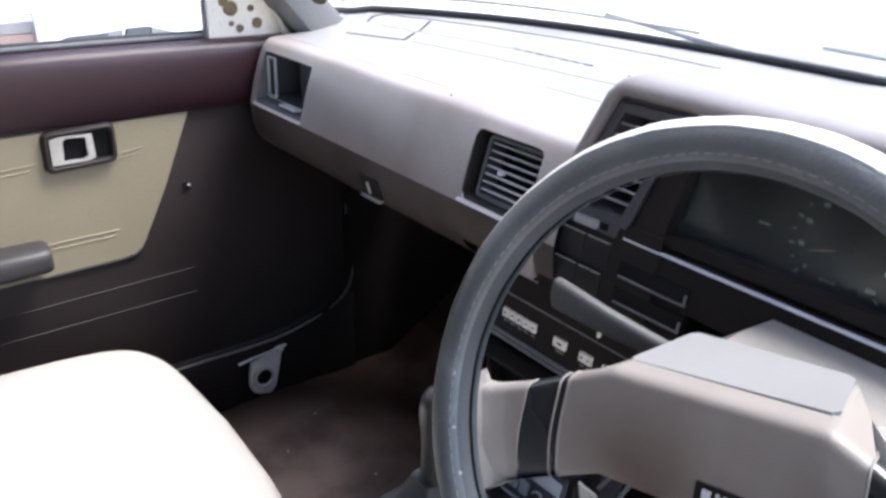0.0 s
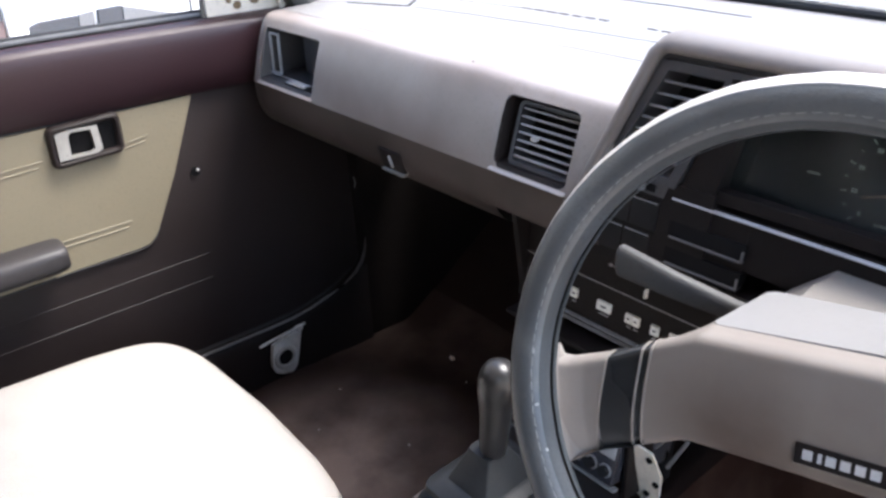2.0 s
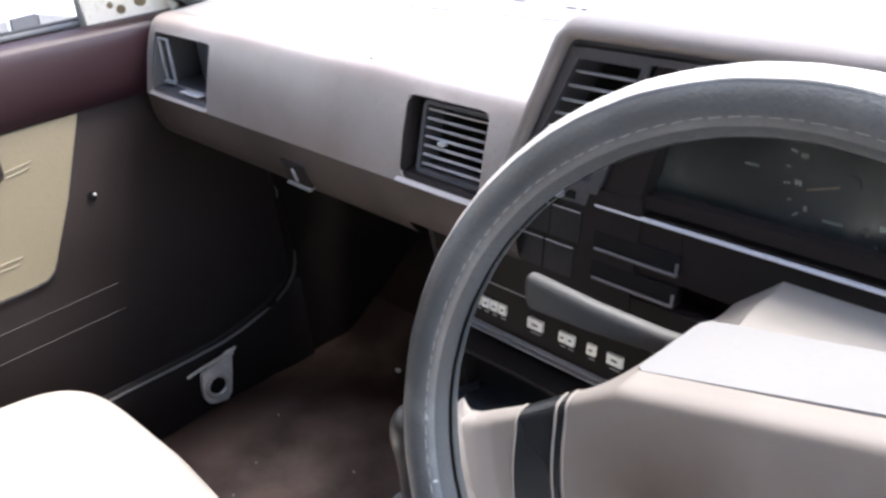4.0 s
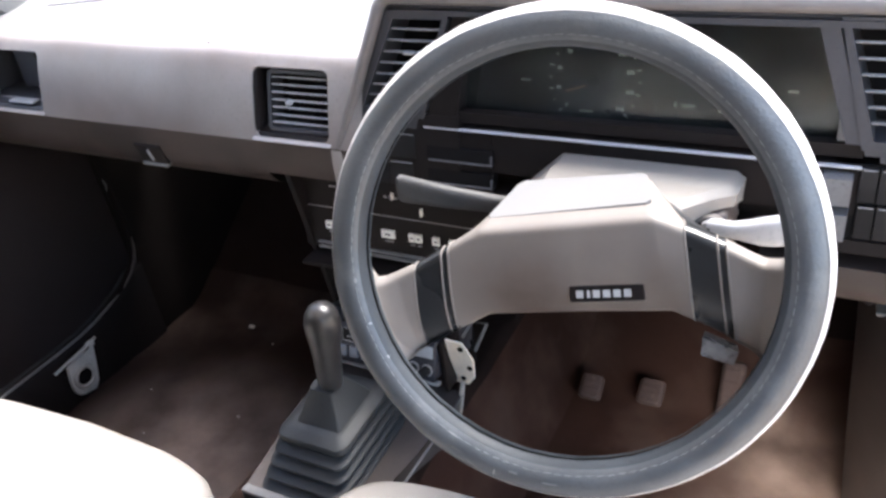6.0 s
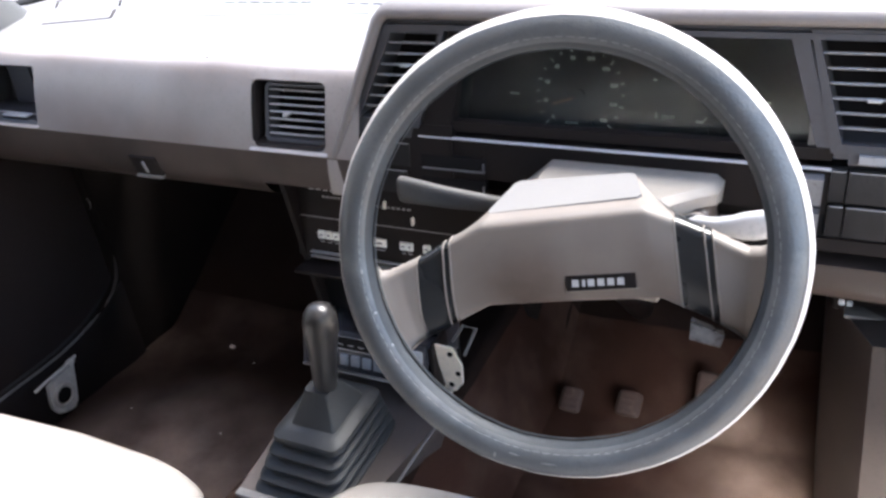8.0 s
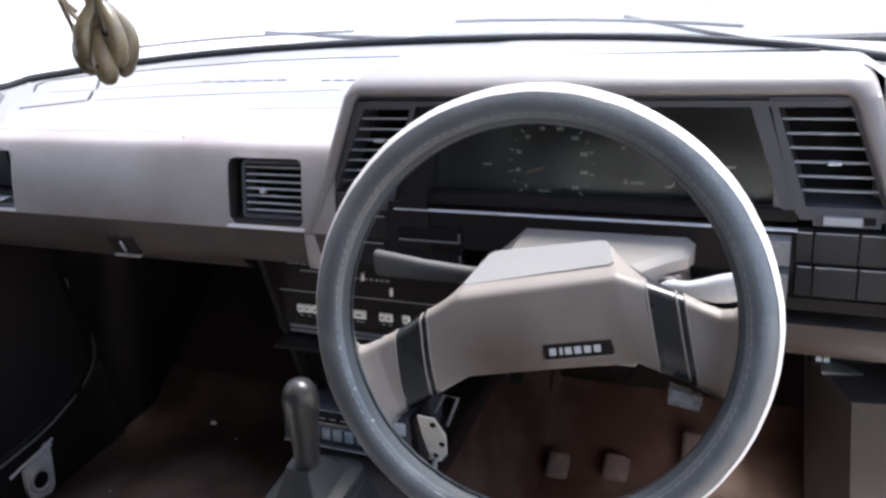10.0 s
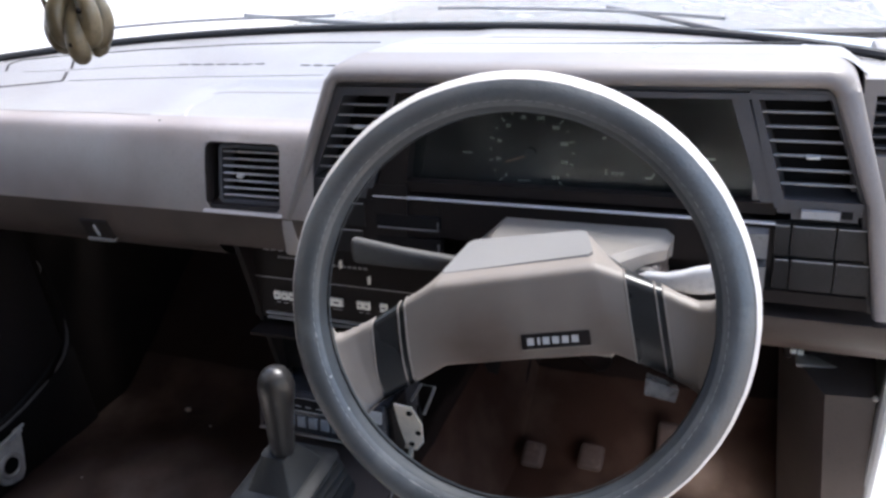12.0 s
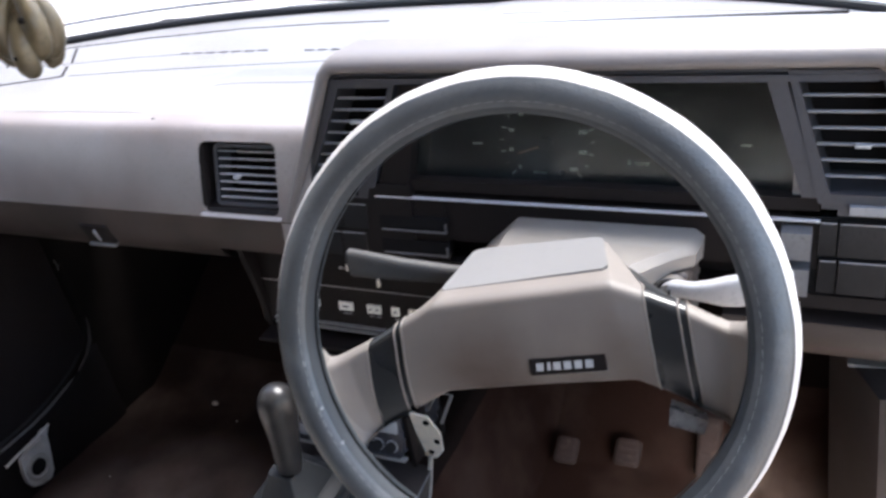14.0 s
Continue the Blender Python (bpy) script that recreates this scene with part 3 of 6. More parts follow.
for k in range(7):
    z = 0.5655 + k * 0.0081
    y = 0.591 + lean_v * (z - 0.59)
    part("slat", box(-0.4385, -0.3605, y - 0.001, y + 0.0022, z - 0.0009, z + 0.0009, 0.0006, 1), M_SLATPALE, vent)
part("vent_knob", box(-0.4185, -0.4105, 0.586, 0.594, 0.585, 0.5895, 0.0018), M_PALE, vent, "pale grey vent knob")

# glove box latch, seams and defroster grooves
tilt_l = Matrix.Translation((-0.641, 0.5728, 0.5065)) @ Matrix.Rotation(radians(17), 4, "X")
latch = part("latch_recess", box(-0.0225, 0.0225, -0.0012, 0.012, -0.013, 0.0165, 0.001, m=tilt_l), M_BLACK, dash, "dark glove box latch")
part("latch_lever", box(-0.0015, 0.0015, -0.004, 0.0, -0.008, 0.010, 0.0008, m=tilt_l), M_SLAT, latch)
part("latch_lip", box(-0.0225, 0.0225, -0.005, 0.004, -0.0155, -0.0128, 0.0008, m=tilt_l), M_SHROUD, latch)


def groove(p, q, w=0.0035, lift=0.0012):
    """A thin dark slot that follows the dash top between two places."""
    n = 14
    d = Vector((q[0] - p[0], q[1] - p[1]))
    nrm = Vector((-d.y, d.x)).normalized() * (w / 2)
    rings = []
    for i in range(n + 1):
        x, y = p[0] + d.x * i / n, p[1] + d.y * i / n
        z = dash_top_z(x, y)
        rings.append([(x + nrm.x, y + nrm.y, z - 0.002), (x + nrm.x, y + nrm.y, z + lift), (x - nrm.x, y - nrm.y, z + lift), (x - nrm.x, y - nrm.y, z - 0.002)])
    return loft(rings)


def groove_run(points, w, lift=0.0006):
    for p, q in zip(points, points[1:]):
        part("defroster_groove", groove(p, q, w, lift), M_BLACK, dash)


groove_run([(-0.955, 0.772), (-0.972, 0.795), (-0.968, 0.818), (-0.898, 0.854), (-0.782, 0.896), (-0.625, 0.931), (-0.50, 0.941), (-0.388, 0.941)], 0.0034)
groove_run([(-0.93, 0.717), (-0.826, 0.754)], 0.0042)
groove_run([(-0.826, 0.754), (-0.846, 0.786)], 0.0046)
groove_run([(-0.850, 0.800), (-0.886, 0.848)], 0.004)
groove_run([(-0.815, 0.756), (-0.715, 0.772), (-0.60, 0.785), (-0.41, 0.800)], 0.0014, 0.0003)
groove_run([(-0.925, 0.776), (-0.755, 0.819), (-0.67, 0.831)], 0.0012, 0.0002)
for k in range(7):
    x = -0.67 + 0.0215 * k
    groove_run([(x, 0.8325 + 0.0012 * k), (x + 0.015, 0.8335 + 0.0012 * k)], 0.003)
for k in range(3):
    groove_run([(-0.464 + 0.0205 * k, 0.8375), (-0.450 + 0.0205 * k, 0.8372)], 0.0032)
part("tray_edge", tube([(x, y, dash_top_z(x, y) - 0.0012) for x, y in ((-0.520, 0.640), (-0.537, 0.668), (-0.546, 0.695), (-0.549, 0.722), (-0.540, 0.738), (-0.515, 0.743), (-0.46, 0.745), (-0.40, 0.746), (-0.34, 0.748))], 0.0022, 8), M_DASH, dash)
part("mark", box(-0.5375, -0.5335, 0.6145, 0.6165, 0.640, 0.6445, 0.0005), M_SLAT, dash)
part("hood_groove", tube([(x, y, dash_top_z(x, y) - 0.0004) for x, y in [(-0.272, 0.783), (-0.283, 0.790), (-0.282, 0.801), (-0.27, 0.8065), (-0.17, 0.8085), (-0.07, 0.806), (0.01, 0.79), (0.087, 0.769), (0.181, 0.739)]], 0.0016, 6), M_DASH, dash)
part("hood_groove", tube([(x, y, dash_top_z(x, y) - 0.0009) for x, y in [(-0.272, 0.783), (-0.17, 0.785), (-0.07, 0.783), (0.01, 0.768), (0.087, 0.747)]], 0.0014, 6), M_DASH, dash)

# instrument hood
def rounded(corners, radii, n=7):
    """A polyline whose corners with a radius become arcs."""
    out = []
    for k, (p, r) in enumerate(zip(corners, radii)):
        if not r:
            out.append(p)
            continue
        p, a, b = Vector(p), Vector(corners[k - 1]), Vector(corners[k + 1])
        da, db = (a - p).normalized(), (b - p).normalized()
        half = da.angle(db) / 2
        reach = r / math.tan(half)
        mid = p + (da + db).normalized() * (r / math.sin(half))
        v0, v1 = p + da * reach - mid, p + db * reach - mid
        for i in range(n):
            u = i / (n - 1)
            v = (v0 * (1 - u) + v1 * u).normalized() * r
            out.append(tuple(mid + v))
    return out


ROUND = (0, 1, 1, 0, 0)
OUT = rounded([(-0.352, 0.548), (-0.2808, 0.7175), (0.2156, 0.7175), (0.252, 0.60), (0.268, 0.50)], [0.026 * k for k in ROUND])
INN = rounded([(-0.338, 0.548), (-0.2743, 0.699), (0.1999, 0.699), (0.237, 0.60), (0.253, 0.50)], [0.012 * k for k in ROUND])
fy = lambda z, d: 0.571 + 0.14 * (z - 0.58) + d
BROW = [(0.0, 0.06), (0.0, 0.024), (0.03, 0.0165), (0.10, 0.0105), (0.22, 0.006), (0.38, 0.0025), (0.58, 0.0005), (0.76, 0.0006), (0.9, 0.002), (1.0, 0.006), (1.0, 0.05)]
flat_side = lambda x, z: 1.0 if z > 0.703 else 0.55 if x < 0 else 0.22
hood = loft([[(x + (ix - x) * w, fy(z, d * (flat_side(x, z) if 0.0 < d < 0.03 and w < 0.5 else 1)), z + (iz - z) * w) for (x, z), (ix, iz) in zip(OUT, INN)] for w, d in BROW], closed=False)
part("instrument_hood", hood, M_HOOD, dash)
part("hood_return", box(-0.356, -0.337, 0.568, 0.62, 0.50, 0.5485, 0.003), M_DASH, dash)

# black fascia inside the hood
F = 0.583
part("fascia", loft([[(x, fy(z, 0.013), z) for x, z in INN], [(x + (0.0035 if x < -0.05 else -0.0035), fy(z, 0.013), min(z, 0.6945)) for x, z in INN],
                              [(x + (0.005 if x < -0.05 else -0.005), fy(z, 0.02), min(z, 0.6935)) for x, z in INN]], closed=False), M_FRAME, dash, "charcoal instrument fascia")


def louvre(x0t, x1t, x0b, x1b, zb, zt, knob_k, n, name):
    """A slanted louvre set in the fascia: a frame, level slats and a small knob."""
    m = 0.0078
    outer = [(x0b - m, zb - m), (x1b + m, zb - m), (x1t + m, zt + m), (x0t - m, zt + m)]
    inner = [(x0b, zb), (x1b, zb), (x1t, zt), (x0t, zt)]
    fr = part(name, ring_plate(outer, inner, F - 0.002, 0.02, 0.05, 0.0012), M_FRAME, dash, "black louvred air vent in the fascia")
    part("vent_back", slab(inner, F + 0.046, 0.004), M_VOID, fr)
    for k in range(n):
        u = (k + 1) / (n + 1)
        z = zb + (zt - zb) * u
        a, b = x0b + (x0t - x0b) * u, x1b + (x1t - x1b) * u
        y = F + 0.14 * (z - 0.58) + 0.003
        # slats paler than their frame: light on the edges is in the colour
        part("slat", box(a, b, y, y + 0.0035, z - 0.0009, z + 0.0009, 0.0005, 1), M_SLAT, fr)
        if k == knob_k:
            mid = a + (b - a) * 0.52
            part("vent_knob", box(mid - 0.0055, mid + 0.0055, y - 0.004, y + 0.003, z - 0.0014, z + 0.0014, 0.0008), M_PALE, fr, "pale grey vent knob")
    return fr


louvre(-0.267, -0.212, -0.311, -0.247, 0.594, 0.685, 4, 7, "left_vent")
louvre(0.142, 0.2, 0.171, 0.236, 0.601, 0.689, 2, 6, "right_vent")

# plates between the openings
part("fascia_plate", slab([(-0.236, 0.586), (-0.203, 0.586), (-0.183, 0.6865), (-0.202, 0.6865)], F + 0.001, 0.05, 0.001), M_BLACK, dash)
part("fascia_frame", slab(rect(-0.262, 0.196, 0.6885, 0.6938), F - 0.003, 0.03, 0.0012), M_FRAME, dash, "charcoal strip over the dials")
part("fascia_plate", slab([(-0.333, 0.5), (-0.2, 0.5), (-0.2, 0.5905), (-0.318, 0.5905)], F, 0.03, 0.001), M_BLACK, dash)
part("fascia_plate", slab([(0.151, 0.597), (0.164, 0.597), (0.1345, 0.688), (0.120, 0.688)], F - 0.001, 0.06, 0.0015), M_FRAME, dash)
# solid pale strip in place of the reflection at the lens's end
part("lens_glint", bevelled(loft([[(0.1440, F + 0.012, 0.594), (0.1500, F + 0.012, 0.594), (0.1455, F + 0.014, 0.622), (0.1435, F + 0.014, 0.622)], [(0.1440, F + 0.06, 0.594), (0.1500, F + 0.06, 0.594), (0.1455, F + 0.06, 0.622), (0.1435, F + 0.06, 0.622)]]), 0.001), M_SLAT, dash, "pale strip painted as the glint at the lens's end")
part("fascia_plate", slab([(0.166, 0.588), (0.236, 0.588), (0.232, 0.5975), (0.166, 0.5975)], F, 0.03, 0.001), M_FRAME, dash)
part("fascia_plate", slab([(-0.2, 0.535), (0.166, 0.535), (0.166, 0.5795), (-0.2, 0.5795)], F + 0.003, 0.02, 0.001), M_BLACK, dash)
part("fascia_plate", slab([(-0.2, 0.505), (0.16, 0.505), (0.16, 0.535), (-0.2, 0.535)], F + 0.028, 0.01, 0.001), M_BLACK, dash)
part("trim_strip", slab(rect(-0.240, 0.166, 0.5768, 0.5782), F - 0.001, 0.006, 0.0005), M_TRIMLINE, dash, "thin silver trim strip")
part("dial_sill", slab(rect(-0.21, 0.165, 0.584, 0.5945), F + 0.004, 0.012, 0.001), M_BLACK, dash)

# dials behind their lens
dials = part("dial_plate", slab(rect(-0.24, 0.175, 0.55, 0.715), 0.672, 0.004, lean=0.2), M_BLACK, dash, "black instrument cluster behind a clear lens")
lens = part("lens", slab([(-0.2, 0.5885), (0.162, 0.5885), (0.136, 0.6935), (-0.198, 0.6935)], F + 0.022, 0.0015, lean=0.02, z0=0.60), M_LENS, dials)
lens.visible_shadow = False
dy = lambda z: 0.672 + 0.2 * (z - 0.58) - 0.0006


def dial_mark(x, z, w, h, turn=0.0, mat=M_PRINT, name="dial_mark"):
    b = box(-w / 2, w / 2, -0.0004, 0.0004, -h / 2, h / 2)
    bmesh.ops.transform(b, matrix=Matrix.Translation((x, dy(z), z)) @ Matrix.Rotation(radians(11), 4, "X") @ Matrix.Rotation(radians(turn), 4, "Y"), verts=b.verts)
    part(name, b, mat, dials)


GX, GZ, GR = -0.0875, 0.6015, 0.0385
for k in range(10):
    a = radians(222 - k * 29.5)
    gx, gz = GX + GR * math.cos(a), GZ + GR * math.sin(a)
    digits = 1 if k == 0 else 2 if k < 5 else 3
    for q in range(digits):
        dial_mark(gx + (q - (digits - 1) / 2) * 0.0028, gz, 0.0021, 0.0042)
    dial_mark(GX + (GR + 0.0085) * math.cos(a), GZ + (GR + 0.0085) * math.sin(a), 0.0055, 0.0011, -math.degrees(a))
    b = a - radians(14.7)
    dial_mark(GX + (GR + 0.0085) * math.cos(b), GZ + (GR + 0.0085) * math.sin(b), 0.003, 0.0008, -math.degrees(b))
dial_mark(GX - 0.0235, GZ - 0.010, 0.033, 0.0015, -20, M_AMBER, "needle")
part("needle_cap", disc((GX, dy(GZ) - 0.002, GZ), 0.006, 0.005), M_BLACK, dials)
part("trip_pin", disc((-0.072, dy(0.5704) - 0.004, 0.5704), 0.0035, 0.01), M_VOID, dials)
for x, z, w in ((-0.162, 0.5986, 0.011), (-0.0079, 0.6197, 0.0035), (-0.0045, 0.5824, 0.003), (0.040, 0.580, 0.007), (0.1013, 0.6025, 0.009), (-0.095, 0.5705, 0.014)):
    dial_mark(x, z, w, 0.002)
dial_mark(-0.0045, 0.5848, 0.0014, 0.005)
dial_mark(0.0448, 0.5826, 0.0014, 0.006, 20)


def lettering(text, size, m, mat, parent, name="lettering"):
    cu = bpy.data.curves.new(name, "FONT")
    cu.body, cu.size, cu.extrude, cu.align_x, cu.align_y = text, size, 0.0002, "CENTER", "CENTER"
    tmp = bpy.data.objects.new(name, cu)
    scene.collection.objects.link(tmp)
    bpy.context.view_layer.update()
    me = bpy.data.meshes.new_from_object(tmp.evaluated_get(bpy.context.evaluated_depsgraph_get()))
    bpy.data.objects.remove(tmp)
    me.transform(m)
    me.materials.append(mat)
    ob = new(name, me)
    ob.parent = parent
    ob.matrix_parent_inverse = Matrix.Translation(-parent.location)
    return ob


lettering("TEMP", 0.0062, Matrix.Translation((0.0075, dy(0.5826) - 0.0004, 0.5826)) @ Matrix.Rotation(radians(101), 4, "X"), M_PRINT, dials)

# slider and blank switches beside the column
slider = part("slider_slot", slab(rect(0.178, 0.232, 0.5835, 0.5955), F - 0.0015, 0.012, 0.0012), M_FRAME, dash)
part("slider_thumb", slab(rect(0.186, 0.217, 0.5865, 0.5935), F - 0.006, 0.01, 0.0025), M_SLAT, slider, "grey slider thumb")
part("slider_gap", slab(rect(0.2185, 0.2275, 0.5865, 0.5935), F - 0.0022, 0.006), M_VOID, slider)
back = part("switch_panel", slab(rect(0.146, 0.254, 0.512, 0.5795), F + 0.004, 0.02, 0.001), M_VOID, dash, "charcoal panel of blank switches")
for z0, z1, sh in ((0.549, 0.5775, 0.0), (0.517, 0.5455, 0.0015)):
    for x0, x1 in ((0.166, 0.179), (0.1805, 0.216), (0.2175, 0.2525)):
        part("switch", slab(rect(x0 + sh, x1 + sh, z0, z1), F - 0.001, 0.012, 0.001), M_SWITCH, back)
        part("switch_edge", slab(rect(x0 + sh + 0.001, x1 + sh - 0.001, z1 - 0.0012, z1 - 0.0002), F - 0.0016, 0.003, lean=0.14), M_SLAT, back)
for z in (0.561, 0.530):
    part("rocker", slab(rect(0.138, 0.161, z - 0.012, z + 0.011), F - 0.012, 0.03, 0.004), M_LIP, back, "grey rocker switch")
part("rocker", slab(rect(0.112, 0.122, 0.548, 0.568), F - 0.004, 0.02, 0.003), M_LIP, back, "grey rocker switch")
part("fascia_plate", slab(rect(-0.2, 0.258, 0.5015, 0.5135), F + 0.001, 0.03, 0.002), M_BLACK, dash)

# lower panel by the door
lower = [[(0.095, y, z) for y, z in ((0.572, 0.487), (0.5715, 0.483), (0.578, 0.462), (0.592, 0.442), (0.62, 0.43), (0.62, 0.487))],
         [(0.285, y, z) for y, z in ((0.572, 0.487), (0.5715, 0.483), (0.578, 0.462), (0.592, 0.442), (0.62, 0.43), (0.62, 0.487))]]
part("lower_panel", bevelled(loft(lower), 0.003), M_DASHLOW, dash)
part("end_panel", box(0.262, 0.296, 0.645, 0.98, 0.435, 0.66, 0.006), M_DASH, dash)
side_vent = part("side_vent", ring_plate(rect(0.226, 0.298, 0.488, 0.7005), rect(0.2365, 0.290, 0.634, 0.6865), 0.610, 0.035, 0.03, 0.004, lean=0.1), M_HOOD, dash, "end of the dashboard with a side air vent")
part("vent_back", slab(rect(0.233, 0.294, 0.630, 0.690), 0.640, 0.004, lean=0.1), M_VOID, side_vent)
for k in range(5):
    z = 0.640 + k * 0.0098
    part("slat", box(0.2355, 0.291, 0.614 + 0.1 * (z - 0.58), 0.622 + 0.1 * (z - 0.58), z - 0.001, z + 0.001), M_FRAME, side_vent)

# heater controls and ledge under the hood
heat = part("heater_panel", slab(rect(-0.445, -0.12, 0.388, 0.53), 0.606, 0.03, 0.002, lean=0.12, z0=0.42), M_BLACK, dash, "black heater control panel with white push buttons")
hy = lambda z: 0.606 + 0.12 * (z - 0.42)
part("panel_line", slab(rect(-0.44, -0.13, 0.4435, 0.4445), hy(0.42) - 0.0008, 0.003, lean=0.12, z0=0.42), M_SLAT, heat)
part("panel_line", slab(rect(-0.335, -0.18, 0.5235, 0.5245), hy(0.42) - 0.0008, 0.003, lean=0.12, z0=0.42), M_SLAT, heat)
for x, w in ((-0.4065, 0.0088), (-0.3955, 0.0088), (-0.3845, 0.0088), (-0.3735, 0.0088), (-0.3625, 0.0088), (-0.3215, 0.018), (-0.289, 0.008), (-0.280, 0.008), (-0.257, 0.009), (-0.232, 0.016)):
    btn = part("push_button", slab(rect(x - w / 2, x + w / 2, 0.4165, 0.4265), hy(0.42) - 0.003, 0.006, 0.0008, lean=0.12, z0=0.42), M_PRINT, heat, "white push button")
    part("caption_bar", slab(rect(x - w / 3, x + w / 3, 0.4105, 0.4118), hy(0.42) - 0.0006, 0.002, lean=0.12, z0=0.42), M_SLAT, heat)
    part("button_mark", slab(rect(x - w / 5, x + w / 5, 0.4205, 0.4225), hy(0.42) - 0.0034, 0.001, lean=0.12, z0=0.42), M_FRAME, btn)
for x in (-0.416, -0.4055, -0.395, -0.3845, -0.374):
    part("caption_bar", slab(rect(x - 0.0036, x + 0.0036, 0.4805, 0.4862), hy(0.42) - 0.0006, 0.002, lean=0.12, z0=0.42), M_PALE, heat)
for k in range(6):
    x = -0.3985 + 0.0055 * k
    part("caption_bar", slab(rect(x - 0.0021, x + 0.0021, 0.4712, 0.4735), hy(0.42) - 0.0006, 0.002, lean=0.12, z0=0.42), M_SLAT, heat)
for k in range(7):
    x = -0.322 + 0.0072 * k
    part("caption_bar", slab(rect(x - 0.0023, x + 0.0023, 0.4672, 0.4698), hy(0.42) - 0.0006, 0.002, lean=0.12, z0=0.42), M_SLAT, heat)
for x, z in ((-0.311, 0.472), (-0.274, 0.4555)):
    part("lever", slab(rect(x - 0.0013, x + 0.0013, z - 0.0045, z + 0.0045), hy(0.42) - 0.004, 0.006, lean=0.12, z0=0.42), M_PRINT, heat)
part("hazard_mark", slab(rect(-0.352, -0.338, 0.4765, 0.4835), hy(0.42) - 0.002, 0.004, 0.001, lean=0.12, z0=0.42), M_REDMARK, heat, "dark red warning light button")
for k in range(4):
    part("caption_bar", slab(rect(-0.276 + 0.0068 * k, -0.2712 + 0.0068 * k, 0.4785, 0.4812), hy(0.42) - 0.0006, 0.002, lean=0.12, z0=0.42), M_SLAT, heat)
for z in (0.552, 0.5275):
    sl = part("coin_slot", slab(rect(-0.238, -0.163, z - 0.0075, z + 0.006), F - 0.0002, 0.012, 0.001), M_VOID, dash)
    part("slot_lip", slab(rect(-0.236, -0.1645, z - 0.0092, z - 0.0078), F - 0.002, 0.012, 0.0005), M_LIP, sl)
    part("slot_end", slab(rect(-0.1655, -0.1635, z - 0.0085, z + 0.001), F - 0.002, 0.01, 0.0006), M_LIP, sl)
part("fascia_plate", slab([(-0.334, 0.505), (-0.165, 0.505), (-0.165, 0.575), (-0.318, 0.575)], F + 0.0025, 0.012, 0.001), M_BLACK, dash)
left_slider = part("slider_slot", slab([(-0.317, 0.5745), (-0.249, 0.5745), (-0.246, 0.5862), (-0.313, 0.5862)], F - 0.0005, 0.012, 0.0012), M_FRAME, dash)
part("slider_thumb", slab(rect(-0.296, -0.270, 0.5775, 0.5845), F - 0.006, 0.01, 0.0025), M_SLAT, left_slider, "grey slider thumb")
part("slider_gap", slab(rect(-0.268, -0.259, 0.5775, 0.5840), F - 0.0012, 0.006), M_VOID, left_slider)
blanks = part("switch_panel", slab([(-0.327, 0.507), (-0.245, 0.507), (-0.245, 0.5725), (-0.317, 0.5725)], F + 0.0012, 0.012, 0.001), M_VOID, dash, "black panel of blank switches")
for z0, z1, sh in ((0.542, 0.5685, 0.0), (0.511, 0.5375, -0.004)):
    for x0, x1 in ((-0.311, -0.282), (-0.2805, -0.2515)):
        part("switch", slab(rect(x0 + sh, x1 + sh, z0, z1), F - 0.001, 0.012, 0.001), M_SWITCH, blanks)
        part("switch_edge", slab(rect(x0 + sh + 0.001, x1 + sh - 0.001, z1 - 0.0012, z1 - 0.0002), F - 0.0016, 0.003, lean=0.14), M_SLAT, blanks)
part("ledge", box(-0.438, -0.19, 0.575, 0.64, 0.3755, 0.3805, 0.0015), M_BLACK, dash, "thin black ledge")
for z in (0.396, 0.3895, 0.369, 0.3625):
    part("trim_line", box(-0.425, -0.2, 0.598, 0.61, z, z + 0.0014), M_SLAT, dash)
part("console_back", box(-0.43, -0.25, 0.625, 0.66, 0.2, 0.39, 0.003), M_VOID, dash)
part("console_cheek", bevelled(loft([[(-0.447, 0.59, 0.50), (-0.447, 0.70, 0.50), (-0.43, 0.70, 0.22), (-0.43, 0.62, 0.22)], [(-0.440, 0.59, 0.50), (-0.440, 0.70, 0.50), (-0.423, 0.70, 0.22), (-0.423, 0.62, 0.22)]]), 0.001), M_BLACK, dash)

# ---- steering wheel ----
WC = Vector((-0.0242, 0.3816, 0.5769))
WU, WV, WN = Vector((0.99421, 0.10748, 0.0)), Vector((-0.03694, 0.34167, 0.93909)), Vector((0.10093, -0.93365, 0.34366))
wheel = thing("steering_wheel", "two-spoke steering wheel in a worn blue-grey leather cover", "steering wheel", at=tuple(WC))


def wp(u, v, d=0.0):
    """A place on the wheel: u to the right, v up, d forward of the rim's plane."""
    return WC + WU * u + WV * v - WN * d


RW = 0.1691


def rim_point(a, t, r):
    rad, h = RW + r * math.cos(t), r * math.sin(t)
    return wp(rad * math.cos(a), rad * math.sin(a), -h)


def ring_skin(r, t0, t1, n=12):
    """Part of the rim's tube, between two angles round it (0 outwards, 90 towards the driver) that may change along the rim."""
    bm = bmesh.new()
    N = 180
    rows = []
    for i in range(N):
        a = 2 * math.pi * i / N
        lo, hi = [q(a) if callable(q) else q for q in (t0, t1)]
        rr = r * (1 + 0.010 * math.sin(9 * a + 1.3) + 0.007 * math.sin(23 * a) + 0.006 * math.sin(47 * a + 2))
        rows.append([bm.verts.new(rim_point(a, radians(lo + (hi - lo) * k / n), rr)) for k in range(n + 1)])
    for i in range(N):
        a, b = rows[i], rows[(i + 1) % N]
        for k in range(n):
            bm.faces.new((a[k], a[k + 1], b[k + 1], b[k]))
    return bm


